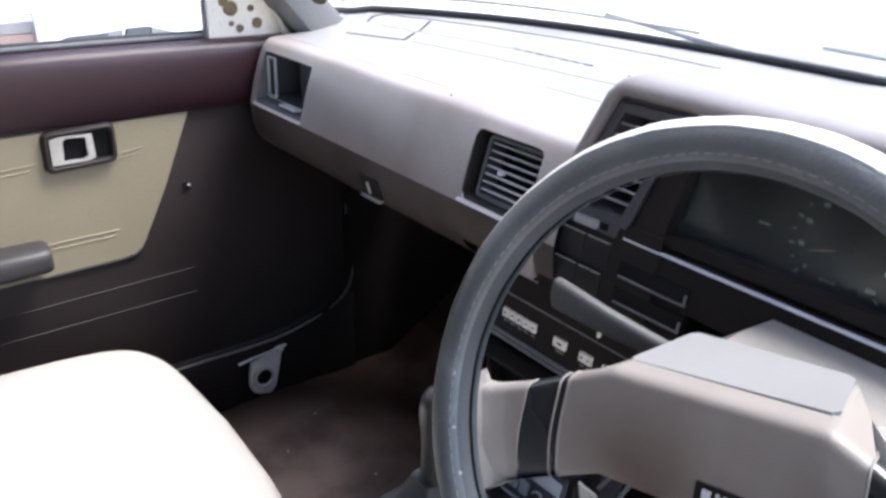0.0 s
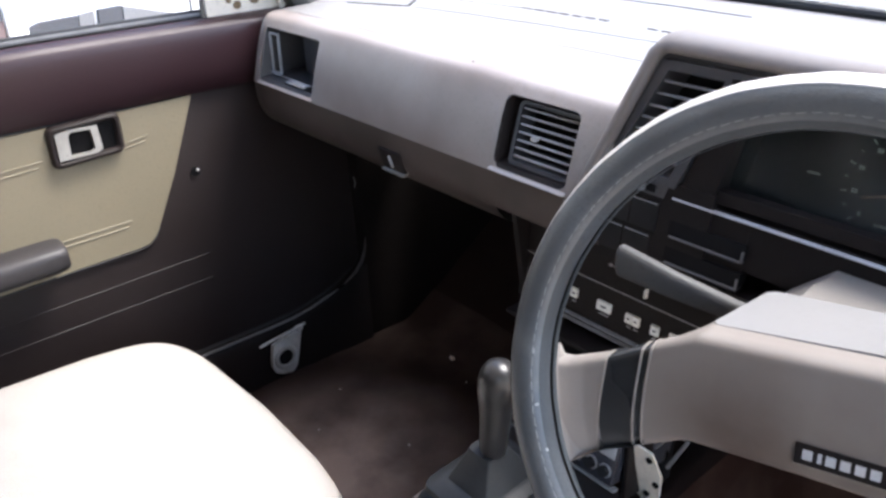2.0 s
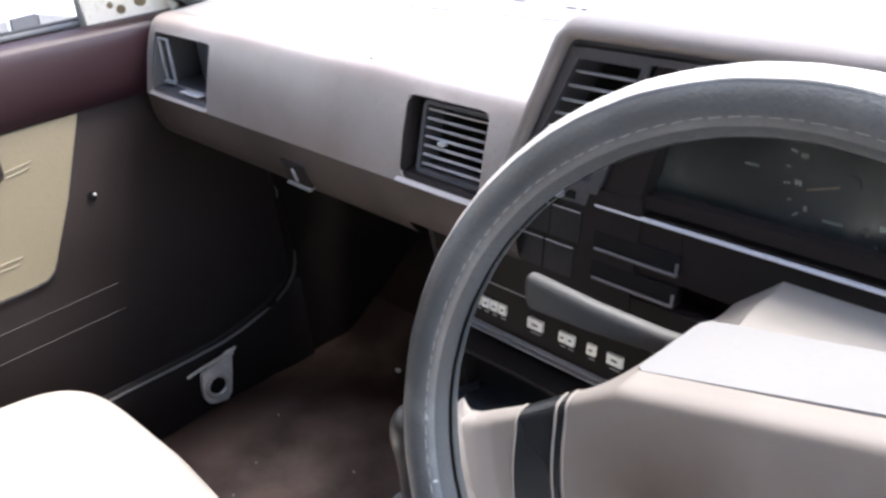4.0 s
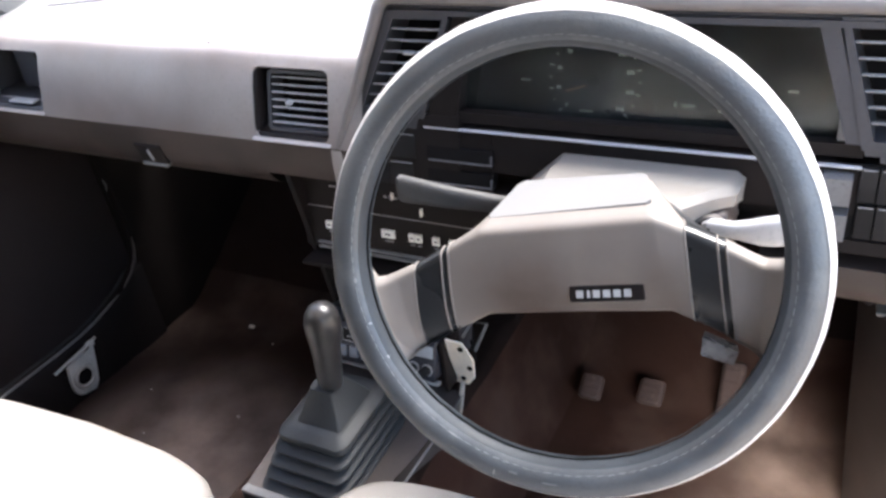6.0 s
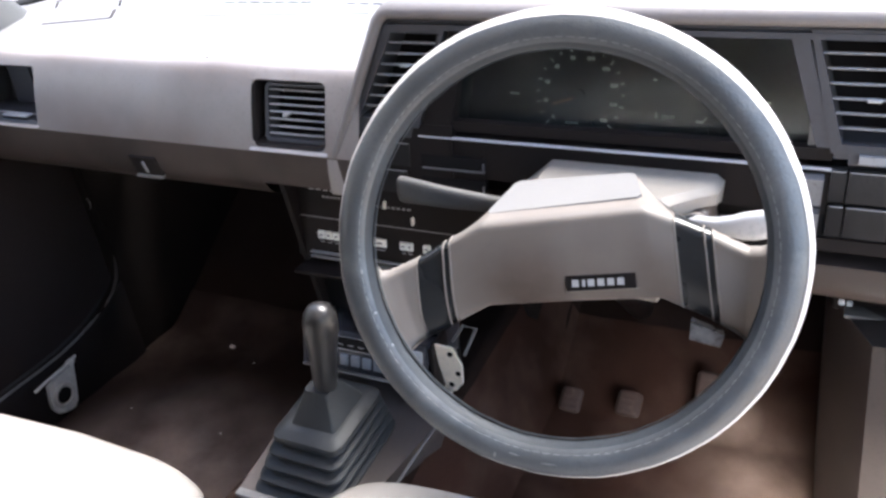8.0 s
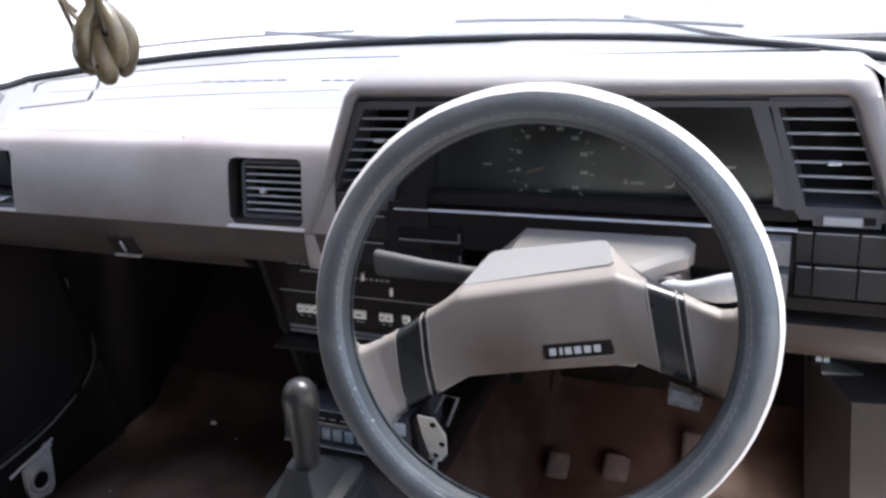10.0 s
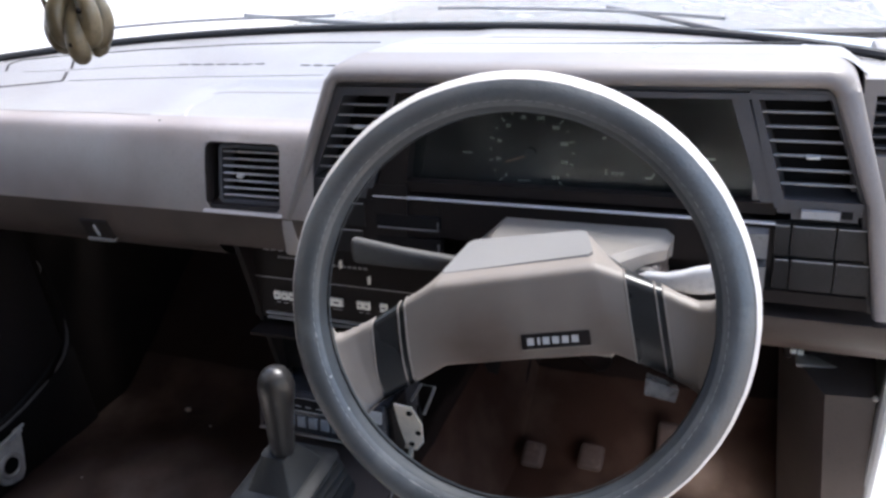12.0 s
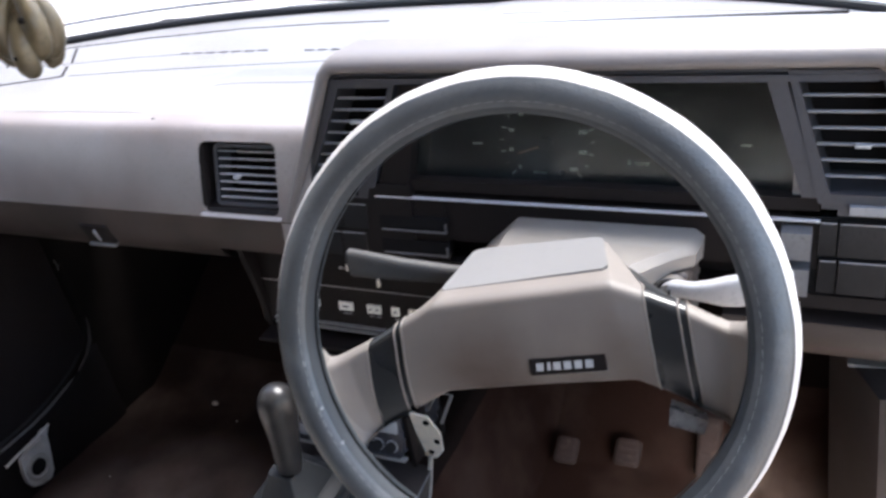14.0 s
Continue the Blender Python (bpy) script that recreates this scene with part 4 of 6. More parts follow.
def band_edge(a):
    """Where the cream band gives way to the leather: it lies higher over the top and is rubbed away low on one side."""
    return 45 + 14 * max(0, math.sin(a)) ** 1.3 - 25 * math.exp(-((a - 3.98) / 0.30) ** 2) + 0.5 * math.sin(31 * a)


part("rim", ring_skin(0.0138, 0, 360, 16), M_VOID, wheel)
part("rim_cover", ring_skin(0.0157, band_edge, 136, 14), M_COVER, wheel, "blue-grey leather cover")
part("rim_band", ring_skin(0.0158, -125, band_edge, 14), M_CREAM, wheel, "worn cream outer band")
part("cover_hem", ring_skin(0.0160, lambda a: band_edge(a) - 0.5, lambda a: band_edge(a) + 4.0, 2), M_COVER, wheel)
# inner side of the same cover in its shaded colour
part("inner_cover", ring_skin(0.0156, 136, 168, 6), M_COVERIN, wheel, "leather on the inside of the rim, shade in its colour")
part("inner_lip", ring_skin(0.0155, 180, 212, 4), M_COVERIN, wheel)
st = bmesh.new()
for i in range(124):
    a0, a1 = 2 * math.pi * i / 124, 2 * math.pi * (i + 0.66) / 124
    w = 0.5 * math.sin(i * 2.4)
    st.faces.new([st.verts.new(rim_point(a, radians(t + w), 0.01595 + 0.0002 * math.sin(9 * a + 1.3))) for a, t in ((a0, 117.0), (a1, 117.6), (a1, 119.2), (a0, 118.6))])
part("stitching", st, M_STITCH, wheel, "pale grey stitching", False)["kind"] = "stuff"
for a, t, ln, wd in ((257, 74, 0.0016, 0.006), (262, 96, 0.009, 0.0011), (243, 118, 0.012, 0.0012), (272, 88, 0.014, 0.0010), (214, 134, 0.003, 0.002), (203, 128, 0.002, 0.003), (190, 120, 0.004, 0.0018)):
    chip = bmesh.new()
    dt = wd / 0.0158
    da = ln / RW
    for k in range(7):
        q = 2 * math.pi * k / 7
        chip.verts.new(rim_point(radians(a) + da / 2 * math.cos(q), radians(t) + dt / 2 * math.sin(q), 0.01605 + 0.0001 * math.sin(9 * radians(a) + 1.3)))
    chip.faces.new(chip.verts[:])
    part("scuff", chip, M_STITCH, wheel)


def wheel_prism(front, back, d0, d1, bev, seg=3):
    return bevelled(loft([[wp(u, v, d0) for u, v in front], [wp(u, v, d1) for u, v in back]]), bev, seg)


# the bar across the wheel: spoke, stripe, padded hub, stripe, spoke, all under one rounded upper lip
# each row: upper edge, lower edge, depth of the face, upper and lower edge at the back and how deep they lie
BAR = [(-0.1640, -0.0280, -0.1375, -0.1120, 0.0175, -0.160, -0.034, -0.134, -0.106, 0.024),
       (-0.1600, -0.0355, -0.1330, -0.1085, 0.0210, -0.156, -0.038, -0.130, -0.104, 0.032),
       (-0.1530, -0.0345, -0.1285, -0.1035, 0.0235, -0.150, -0.038, -0.126, -0.099, 0.042),
       (-0.1420, -0.0290, -0.1240, -0.0990, 0.0265, -0.139, -0.033, -0.121, -0.095, 0.05),
       (-0.1255, -0.0203, -0.1195, -0.0955, 0.0275, -0.122, -0.026, -0.115, -0.091, 0.055),
       (-0.0985, -0.0022, -0.0920, -0.0785, 0.0290, -0.094, -0.008, -0.088, -0.073, 0.06),
       (-0.0690, 0.0160, -0.0635, -0.0605, 0.0262, -0.0615, 0.0385, -0.050, -0.030, 0.10),
       (0.0000, 0.0275, 0.0100, -0.0490, 0.0258, 0.000, 0.046, 0.006, -0.028, 0.10),
       (0.0615, 0.0380, 0.0810, -0.0395, 0.0252, 0.051, 0.052, 0.055, -0.024, 0.10),
       (0.0855, 0.0305, 0.0985, -0.0463, 0.0285, 0.066, 0.038, 0.066, -0.022, 0.09),
       (0.1135, 0.0212, 0.1275, -0.0565, 0.0275, 0.108, 0.016, 0.120, -0.050, 0.055),
       (0.1300, 0.0140, 0.1385, -0.0610, 0.0265, 0.126, 0.009, 0.133, -0.055, 0.05),
       (0.1420, 0.0100, 0.1450, -0.0640, 0.0245, 0.138, 0.006, 0.140, -0.058, 0.044),
       (0.1520, 0.0118, 0.1510, -0.0690, 0.0185, 0.148, 0.007, 0.147, -0.063, 0.034),
       (0.1605, 0.0190, 0.1560, -0.0760, 0.011, 0.156, 0.012, 0.152, -0.070, 0.026)]
LIP = [(0.0, 0.0205), (0.008, 0.0172), (0.022, 0.0148), (0.045, 0.0130), (0.08, 0.0112), (0.14, 0.0090), (0.2, 0.0071), (0.28, 0.0050), (0.36, 0.0033), (0.46, 0.0017), (0.56, 0.0006), (0.68, 0.0), (0.78, 0.0),
       (0.86, -0.0004), (0.905, -0.0007), (0.94, 0.0004), (0.965, 0.0024), (0.985, 0.0054), (1.0, 0.0105)]


def bar_column(g, sink):
    """The points round the bar at place g along it (whole numbers are the rows of BAR)."""
    k = min(len(BAR) - 2, int(g))
    ut, vt, ub, vb, d, but, bvt, bub, bvb, bd = [p + (q - p) * (g - k) for p, q in zip(BAR[k], BAR[k + 1])]
    pts = [wp(bub, bvb, bd), wp(bub + (ub - bub) * 0.6, bvb + (vb - bvb) * 0.6, d + 0.4 * (bd - d))]
    pts += [wp(ub + (ut - ub) * t, vb + (vt - vb) * t, d + e + sink) for t, e in LIP]
    pts += [wp(ut + (but - ut) * f, vt + (bvt - vt) * f, d + 0.0105 + (bd - d - 0.0105) * f) for f in (0.12, 0.4, 0.7, 1.0)]
    return pts


def bar_piece(g0, g1, n, sink=0.0):
    return loft([bar_column(g0 + (g1 - g0) * k / n, sink) for k in range(n + 1)])


# shade on the lower hub, painted as dark spots either side of its middle
M_HUBSHADED = M_HUB.copy()
tinted_round(M_HUBSHADED, (0.07, 0.051, 0.042), [(*wp(-0.02, -0.05, 0.035), 0.105), (*wp(0.05, -0.04, 0.035), 0.105)], 1.15)
part("hub_pad", bar_piece(5.07, 8.93, 54), M_HUBSHADED, wheel, "grey-brown padded hub, shade painted round the badge")
part("spoke", bar_piece(0, 3.93, 26), M_HUB, wheel)
part("spoke", bar_piece(10.1, 14, 26), M_HUB, wheel)
for g0, g1, lines in ((3.98, 5.02, (3.96, 4.83, 5.04)), (8.98, 10.02, (8.965, 9.80, 10.06))):
    part("stripe", bar_piece(g0, g1, 6, 0.0012), M_STRIPE, wheel, "slate plastic stripe")
    for g in lines:
        part("stripe_edge", tube(bar_column(g, -0.0001)[3:-3], 0.00085, 6), M_HUB, wheel)
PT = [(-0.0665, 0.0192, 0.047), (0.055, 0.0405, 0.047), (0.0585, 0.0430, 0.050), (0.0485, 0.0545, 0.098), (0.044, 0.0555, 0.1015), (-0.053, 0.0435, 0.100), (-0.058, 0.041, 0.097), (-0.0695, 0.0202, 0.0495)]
part("pad_top", bevelled(loft([[wp(u, v - 0.008, d) for u, v, d in PT], [wp(u, v + 0.0010, d) for u, v, d in PT]]), 0.0042, 5), M_PADTOP, wheel, "smooth panel on top of the hub, sky tone in its colour")
# broken end under one stripe
end_bm = wheel_prism([(0.1045, -0.054), (0.1305, -0.062), (0.128, -0.0725), (0.104, -0.068)], [(0.105, -0.054), (0.129, -0.062), (0.127, -0.0715), (0.106, -0.067)], 0.033, 0.05, 0.002)
part("stripe_foot", end_bm, M_SCUFF, wheel, "scuffed grey end of the stripe")
# badge: a dark plate with plain pale blocks
c8, s8 = math.cos(radians(8.5)), math.sin(radians(8.5))
bc = (0.0325, -0.0275)
bpt = lambda a, b: (bc[0] + a * c8 - b * s8, bc[1] + a * s8 + b * c8)
part("badge_edge", tube([wp(*bpt(*q), 0.0318) for q in ((-0.0288, -0.0066), (0.0288, -0.0066), (0.0288, 0.0066), (-0.0288, 0.0066))], 0.0008, 6, closed=True), M_HUB, wheel)
badge = part("badge", wheel_prism([bpt(*q) for q in ((-0.028, -0.0062), (0.028, -0.0062), (0.028, 0.0062), (-0.028, 0.0062))],
                                  [bpt(*q) for q in ((-0.028, -0.0062), (0.028, -0.0062), (0.028, 0.0062), (-0.028, 0.0062))], 0.0292, 0.036, 0.0006, 1), M_BLACK, wheel, "small black badge with pale blocks")
for k in range(6):
    a0 = -0.0232 + k * 0.0079
    w = 0.0054 if k != 1 else 0.0022
    a0 += 0.0 if k < 1 else (0.0005 if k == 1 else -0.003)
    q = [bpt(*p) for p in ((a0, -0.0029), (a0 + w, -0.0029), (a0 + w, 0.0029), (a0, 0.0029))]
    part("badge_block", wheel_prism(q, q, 0.0286, 0.0295, 0.0), M_PALE, badge)

# ---- steering column ----
column = thing("steering_column", "grey-brown steering column shroud with two stalks", "steering column", at=(-0.02, 0.56, 0.5))


def shroud_ring(y, x0, x1, z0, z1, c, z0r=None):
    """A cross-section of the shroud: a wide chamfer on one side, a tight one over the ignition."""
    zr = z0 if z0r is None else z0r
    return [(x0, y, z0), (x1, y, zr), (x1 + 0.001, y, z1 - 0.006), (x1 - 0.007, y, z1), (x0 + c * 1.9, y, z1), (x0, y, z1 - c * 1.7)]


part("upper_shroud", bevelled(loft([shroud_ring(0.470, -0.083, 0.026, 0.528, 0.5780, 0.012, 0.548), shroud_ring(0.50, -0.110, 0.046, 0.528, 0.5755, 0.016, 0.553), shroud_ring(0.522, -0.114, 0.060, 0.527, 0.5725, 0.016, 0.555), shroud_ring(0.537, -0.116, 0.0760, 0.527, 0.5710, 0.016, 0.554),
                                    shroud_ring(0.56, -0.118, 0.0770, 0.526, 0.5675, 0.017, 0.546), shroud_ring(0.590, -0.121, 0.0770, 0.524, 0.5625, 0.016, 0.533)]), 0.004, 3), M_SHROUD, column)
part("lower_shroud", bevelled(loft([shroud_ring(0.468, -0.078, 0.04, 0.487, 0.5275, 0.002), shroud_ring(0.595, -0.095, 0.072, 0.478, 0.5245, 0.002)]), 0.004, 2), M_SHROUD, column)
part("hub_boss", tube([wp(0, 0, 0.085), wp(0, 0, 0.16)], 0.034, 20), M_BLACK, column)
part("column_tube", tube([(-0.03, 0.55, 0.49), (-0.06, 0.78, 0.30), (-0.075, 1.0, 0.12)], 0.02, 12), M_BLACK, column)
part("column_bracket", bevelled(loft([[(0.0, 0.60, 0.475), (0.03, 0.60, 0.475), (0.03, 0.66, 0.475), (0.0, 0.66, 0.475)], [(0.0, 0.63, 0.39), (0.02, 0.63, 0.39), (0.02, 0.66, 0.39), (0.0, 0.66, 0.39)]]), 0.002), M_FRAME, column)
house_ig = part("ignition_housing", box(0.020, 0.0735, 0.522, 0.585, 0.500, 0.553, 0.006, 3), M_KICK, column, "rounded ignition housing under the shroud")
part("ignition_collar", tube([(0.0605, 0.521, 0.5395), (0.0615, 0.508, 0.543)], 0.0135, 22), M_HUB, house_ig)
part("ignition_ring", tube([(0.0610, 0.511, 0.5422), (0.0615, 0.506, 0.5436)], 0.0118, 22), M_VOID, house_ig)
part("ignition_barrel", tube([(0.0610, 0.511, 0.5422), (0.0617, 0.503, 0.5445)], 0.0092, 18), M_SHROUD, house_ig)
part("key_slot", box(0.0609, 0.0624, 0.5022, 0.504, 0.539, 0.550), M_VOID, house_ig)


def stalk(points, mat, label):
    """A flat stalk: places along it with half height and half thickness."""
    rings = []
    for (x, y, z), hh, tt in points:
        rings.append([(x, y + tt * math.copysign(abs(math.cos(a)) ** 0.7, math.cos(a)), z + hh * math.copysign(abs(math.sin(a)) ** 0.7, math.sin(a))) for a in [2 * math.pi * (k + 0.5) / 16 for k in range(16)]])
    return part("stalk", loft(rings), mat, column, label)


stalk([((-0.09, 0.505, 0.545), 0.008, 0.006), ((-0.115, 0.482, 0.5585), 0.008, 0.006), ((-0.155, 0.467, 0.568), 0.0105, 0.006), ((-0.195, 0.456, 0.5772), 0.0132, 0.006), ((-0.1975, 0.4555, 0.5778), 0.0125, 0.0055), ((-0.199, 0.455, 0.578), 0.0105, 0.004)], M_STALK, "dark grey indicator stalk")
stalk([((0.050, 0.515, 0.545), 0.0065, 0.006), ((0.064, 0.508, 0.549), 0.0065, 0.006), ((0.080, 0.503, 0.5515), 0.0068, 0.006), ((0.092, 0.501, 0.5535), 0.009, 0.0068), ((0.103, 0.50, 0.5555), 0.0122, 0.0072), ((0.114, 0.50, 0.5575), 0.0135, 0.0074),
       ((0.130, 0.50, 0.5620), 0.0128, 0.0074), ((0.1435, 0.50, 0.5665), 0.0118, 0.0072), ((0.148, 0.50, 0.568), 0.0102, 0.0064), ((0.1505, 0.50, 0.5688), 0.0075, 0.0045)], M_PALE, "pale grey wiper stalk")

# ---- centre console, stereo and gear lever ----
console = thing("centre_console", "dark grey-brown centre console round the gear lever", "console", at=(-0.33, 0.48, 0.1))
cb = bevelled(loft([[(-0.405, 0.352, 0.215), (-0.258, 0.352, 0.215), (-0.258, 0.345, 0.13), (-0.43, 0.345, 0.13)],
                    [(-0.425, 0.54, 0.222), (-0.225, 0.54, 0.222), (-0.245, 0.54, 0.10), (-0.45, 0.54, 0.10)],
                    [(-0.427, 0.575, 0.2225), (-0.228, 0.575, 0.2225), (-0.25, 0.575, 0.10), (-0.453, 0.575, 0.10)]]), 0.006, 3)
part("console_body", cb, M_CONSOLE, console)
part("edge_trim", tube([(-0.238, 0.372, 0.2165), (-0.2305, 0.43, 0.2185), (-0.2265, 0.53, 0.222), (-0.2285, 0.57, 0.2225)], 0.0016, 6), M_LIP, console)
part("front_lip", box(-0.404, -0.259, 0.3465, 0.358, 0.2135, 0.2190, 0.002), M_LIP, console)
part("front_panel", bevelled(loft([[(-0.401, 0.3475, 0.2135), (-0.262, 0.3475, 0.2135), (-0.252, 0.343, 0.13), (-0.416, 0.343, 0.13)], [(-0.401, 0.356, 0.2135), (-0.262, 0.356, 0.2135), (-0.252, 0.356, 0.13), (-0.416, 0.356, 0.13)]]), 0.002), M_BLACK, console)
gear = thing("gear_lever", "black gear lever with a ribbed rubber boot", "gear lever", at=(-0.32, 0.44, 0.22))


def square_ring(cx, cy, z, hx, hy, tilt=0.0, r=0.25):
    pts = []
    for sx_, sy_ in ((-1, -1), (1, -1), (1, 1), (-1, 1)):
        for k in range(3):
            a = math.atan2(sy_, sx_) + radians(-30 + 30 * k)
            x, y = sx_ * hx * (1 - r) + hx * r * 1.2 * math.cos(a), sy_ * hy * (1 - r) + hy * r * 1.2 * math.sin(a)
            pts.append((cx + x, cy + y, z + tilt * y))
    return pts


bel = []
RIBS = 9
for k in range(RIBS):
    u = k / (RIBS - 1)
    cx, cy = -0.332 + 0.010 * u, 0.437 + 0.003 * u
    hx, hy_ = 0.056 - 0.0125 * u, 0.077 - 0.024 * u
    z = 0.219 + 0.060 * u
    if k % 2 == 0:
        bel += [square_ring(cx, cy, z - 0.0014, hx - 0.0008, hy_ - 0.0008, 0.05), square_ring(cx, cy, z, hx, hy_, 0.05), square_ring(cx, cy, z + 0.0018, hx, hy_, 0.05), square_ring(cx, cy, z + 0.0032, hx - 0.0012, hy_ - 0.0012, 0.05)]
    else:
        bel += [square_ring(cx, cy, z - 0.0005, hx - 0.0075, hy_ - 0.0075, 0.05), square_ring(cx, cy, z + 0.0014, hx - 0.0075, hy_ - 0.0075, 0.05)]
part("boot_bellows", loft(bel), M_BOOT, gear, "ribbed black rubber boot")
shelf = loft([square_ring(-0.322, 0.440, 0.2795, 0.0435, 0.0530, 0.05), square_ring(-0.322, 0.440, 0.2860, 0.0430, 0.0525, 0.05), square_ring(-0.321, 0.440, 0.2915, 0.0345, 0.0440, 0.05), square_ring(-0.321, 0.440, 0.2925, 0.0300, 0.0400, 0.05)])
part("boot_shelf", bevelled(shelf, 0.0018), M_BOOT, gear)
cap = loft([square_ring(-0.320, 0.439, 0.2900, 0.0290, 0.0350, 0.05, 0.12), square_ring(-0.319, 0.4375, 0.3080, 0.0225, 0.0265, 0.05, 0.12), square_ring(-0.3175, 0.4345, 0.327, 0.0155, 0.0165, 0.03, 0.2), square_ring(-0.317, 0.4335, 0.332, 0.0145, 0.0150, 0.02, 0.4)])
part("boot_cap", bevelled(cap, 0.0018), M_BOOT, gear)
part("shaft", tube([(-0.318, 0.435, 0.322), (-0.31, 0.431, 0.36)], 0.008, 12), M_BLACK, gear)
kn = [((-0.3120, 0.4340, 0.333), 0.0128), ((-0.3110, 0.4330, 0.339), 0.0138), ((-0.3060, 0.4300, 0.367), 0.0146), ((-0.3020, 0.4275, 0.390), 0.0156), ((-0.2990, 0.4255, 0.405), 0.0172), ((-0.2965, 0.4240, 0.4165), 0.0187), ((-0.2945, 0.4228, 0.4275), 0.0190),
      ((-0.2930, 0.4218, 0.4370), 0.0176), ((-0.2918, 0.4208, 0.4445), 0.0142), ((-0.2910, 0.4202, 0.4495), 0.0086), ((-0.2907, 0.4200, 0.4510), 0.0015)]
part("knob", tube([p for p, _ in kn], [r for _, r in kn], 22), M_KNOB, gear, "worn glossy black knob")

stereo = thing("car_stereo", "black car stereo with blue-grey buttons in the console", "car stereo", at=(-0.29, 0.57, 0.25))
tl = Matrix.Translation((-0.335, 0.553, 0.287)) @ Matrix.Rotation(radians(-14), 4, "X")
part("chassis", box(-0.088, 0.088, 0.0, 0.10, -0.026, 0.026, 0.002, m=tl), M_STEREO, stereo)
part("face_plate", box(-0.089, 0.089, -0.008, 0.0, -0.027, 0.027, 0.002, m=tl), M_STEREO, stereo)
part("display", box(-0.040, 0.030, -0.0095, -0.007, 0.004, 0.020, 0.001, m=tl), M_VOID, stereo)
part("display_rim", tube([tl @ Vector(p) for p in ((-0.0405, -0.0092, 0.0035), (0.0305, -0.0092, 0.0035), (0.0305, -0.0092, 0.0205), (-0.0405, -0.0092, 0.0205))], 0.0006, 5, closed=True), M_SLAT, stereo)
for k in range(6):
    x = -0.048 + k * 0.0165
    part("stereo_button", box(x, x + 0.0128, -0.0115, -0.007, -0.018, -0.003, 0.0014, m=tl), M_CHROMEBTN, stereo, "blue-grey button")
for z in (0.013, 0.001, -0.011):
    part("stereo_button", box(-0.078, -0.056, -0.0115, -0.007, z - 0.004, z + 0.004, 0.0012, m=tl), M_CHROMEBTN, stereo)
for x in (0.060, 0.078):
    part("knob_ring", tube([tl @ Vector((x, -0.007, -0.012)), tl @ Vector((x, -0.0095, -0.012))], 0.0078, 16), M_SLAT, stereo)
    part("stereo_knob", tube([tl @ Vector((x, -0.007, -0.012)), tl @ Vector((x, -0.014, -0.012))], 0.0062, 14), M_KNOB, stereo)
part("label_plate", box(0.042, 0.086, -0.0092, -0.007, 0.004, 0.02, 0.001, m=tl), M_DUCT, stereo)
for k in range(4):
    part("caption_bar", box(-0.034 + 0.015 * k, -0.026 + 0.015 * k, -0.0099, -0.009, 0.009, 0.0105, m=tl), M_SLAT, stereo)
part("trim_rail", box(-0.092, 0.092, -0.006, 0.004, -0.0325, -0.0295, 0.001, m=tl), M_SLAT, stereo)

br = thing("stereo_bracket", "loose cream metal mounting bracket beside the stereo", "bracket", at=(-0.21, 0.57, 0.25))
bp_poly = [(-0.236, 0.318), (-0.214, 0.316), (-0.2065, 0.285), (-0.2135, 0.246), (-0.226, 0.228), (-0.243, 0.228)]
part("bracket_plate", slab(bp_poly, 0.572, 0.0025, 0.0006, lean=-0.3, z0=0.27), M_BEIGEMETAL, br)
for x, z in ((-0.2145, 0.268), (-0.229, 0.242), (-0.218, 0.305)):
    part("screw_hole", disc((x, 0.5712 - 0.3 * (z - 0.27), z), 0.0036, 0.002), M_VOID, br)
part("strap", tube([(-0.212, 0.56, 0.326), (-0.197, 0.56, 0.352), (-0.187, 0.575, 0.34), (-0.203, 0.57, 0.30)], 0.0022, 6), M_LIP, br)
part("strap", tube([(-0.228, 0.574, 0.240), (-0.232, 0.565, 0.20), (-0.246, 0.556, 0.12)], 0.0032, 6), M_LEVER, br)
part("side_arm", box(-0.2455, -0.239, 0.556, 0.60, 0.235, 0.31, 0.002), M_BLACK, br)

# ---- seats ----


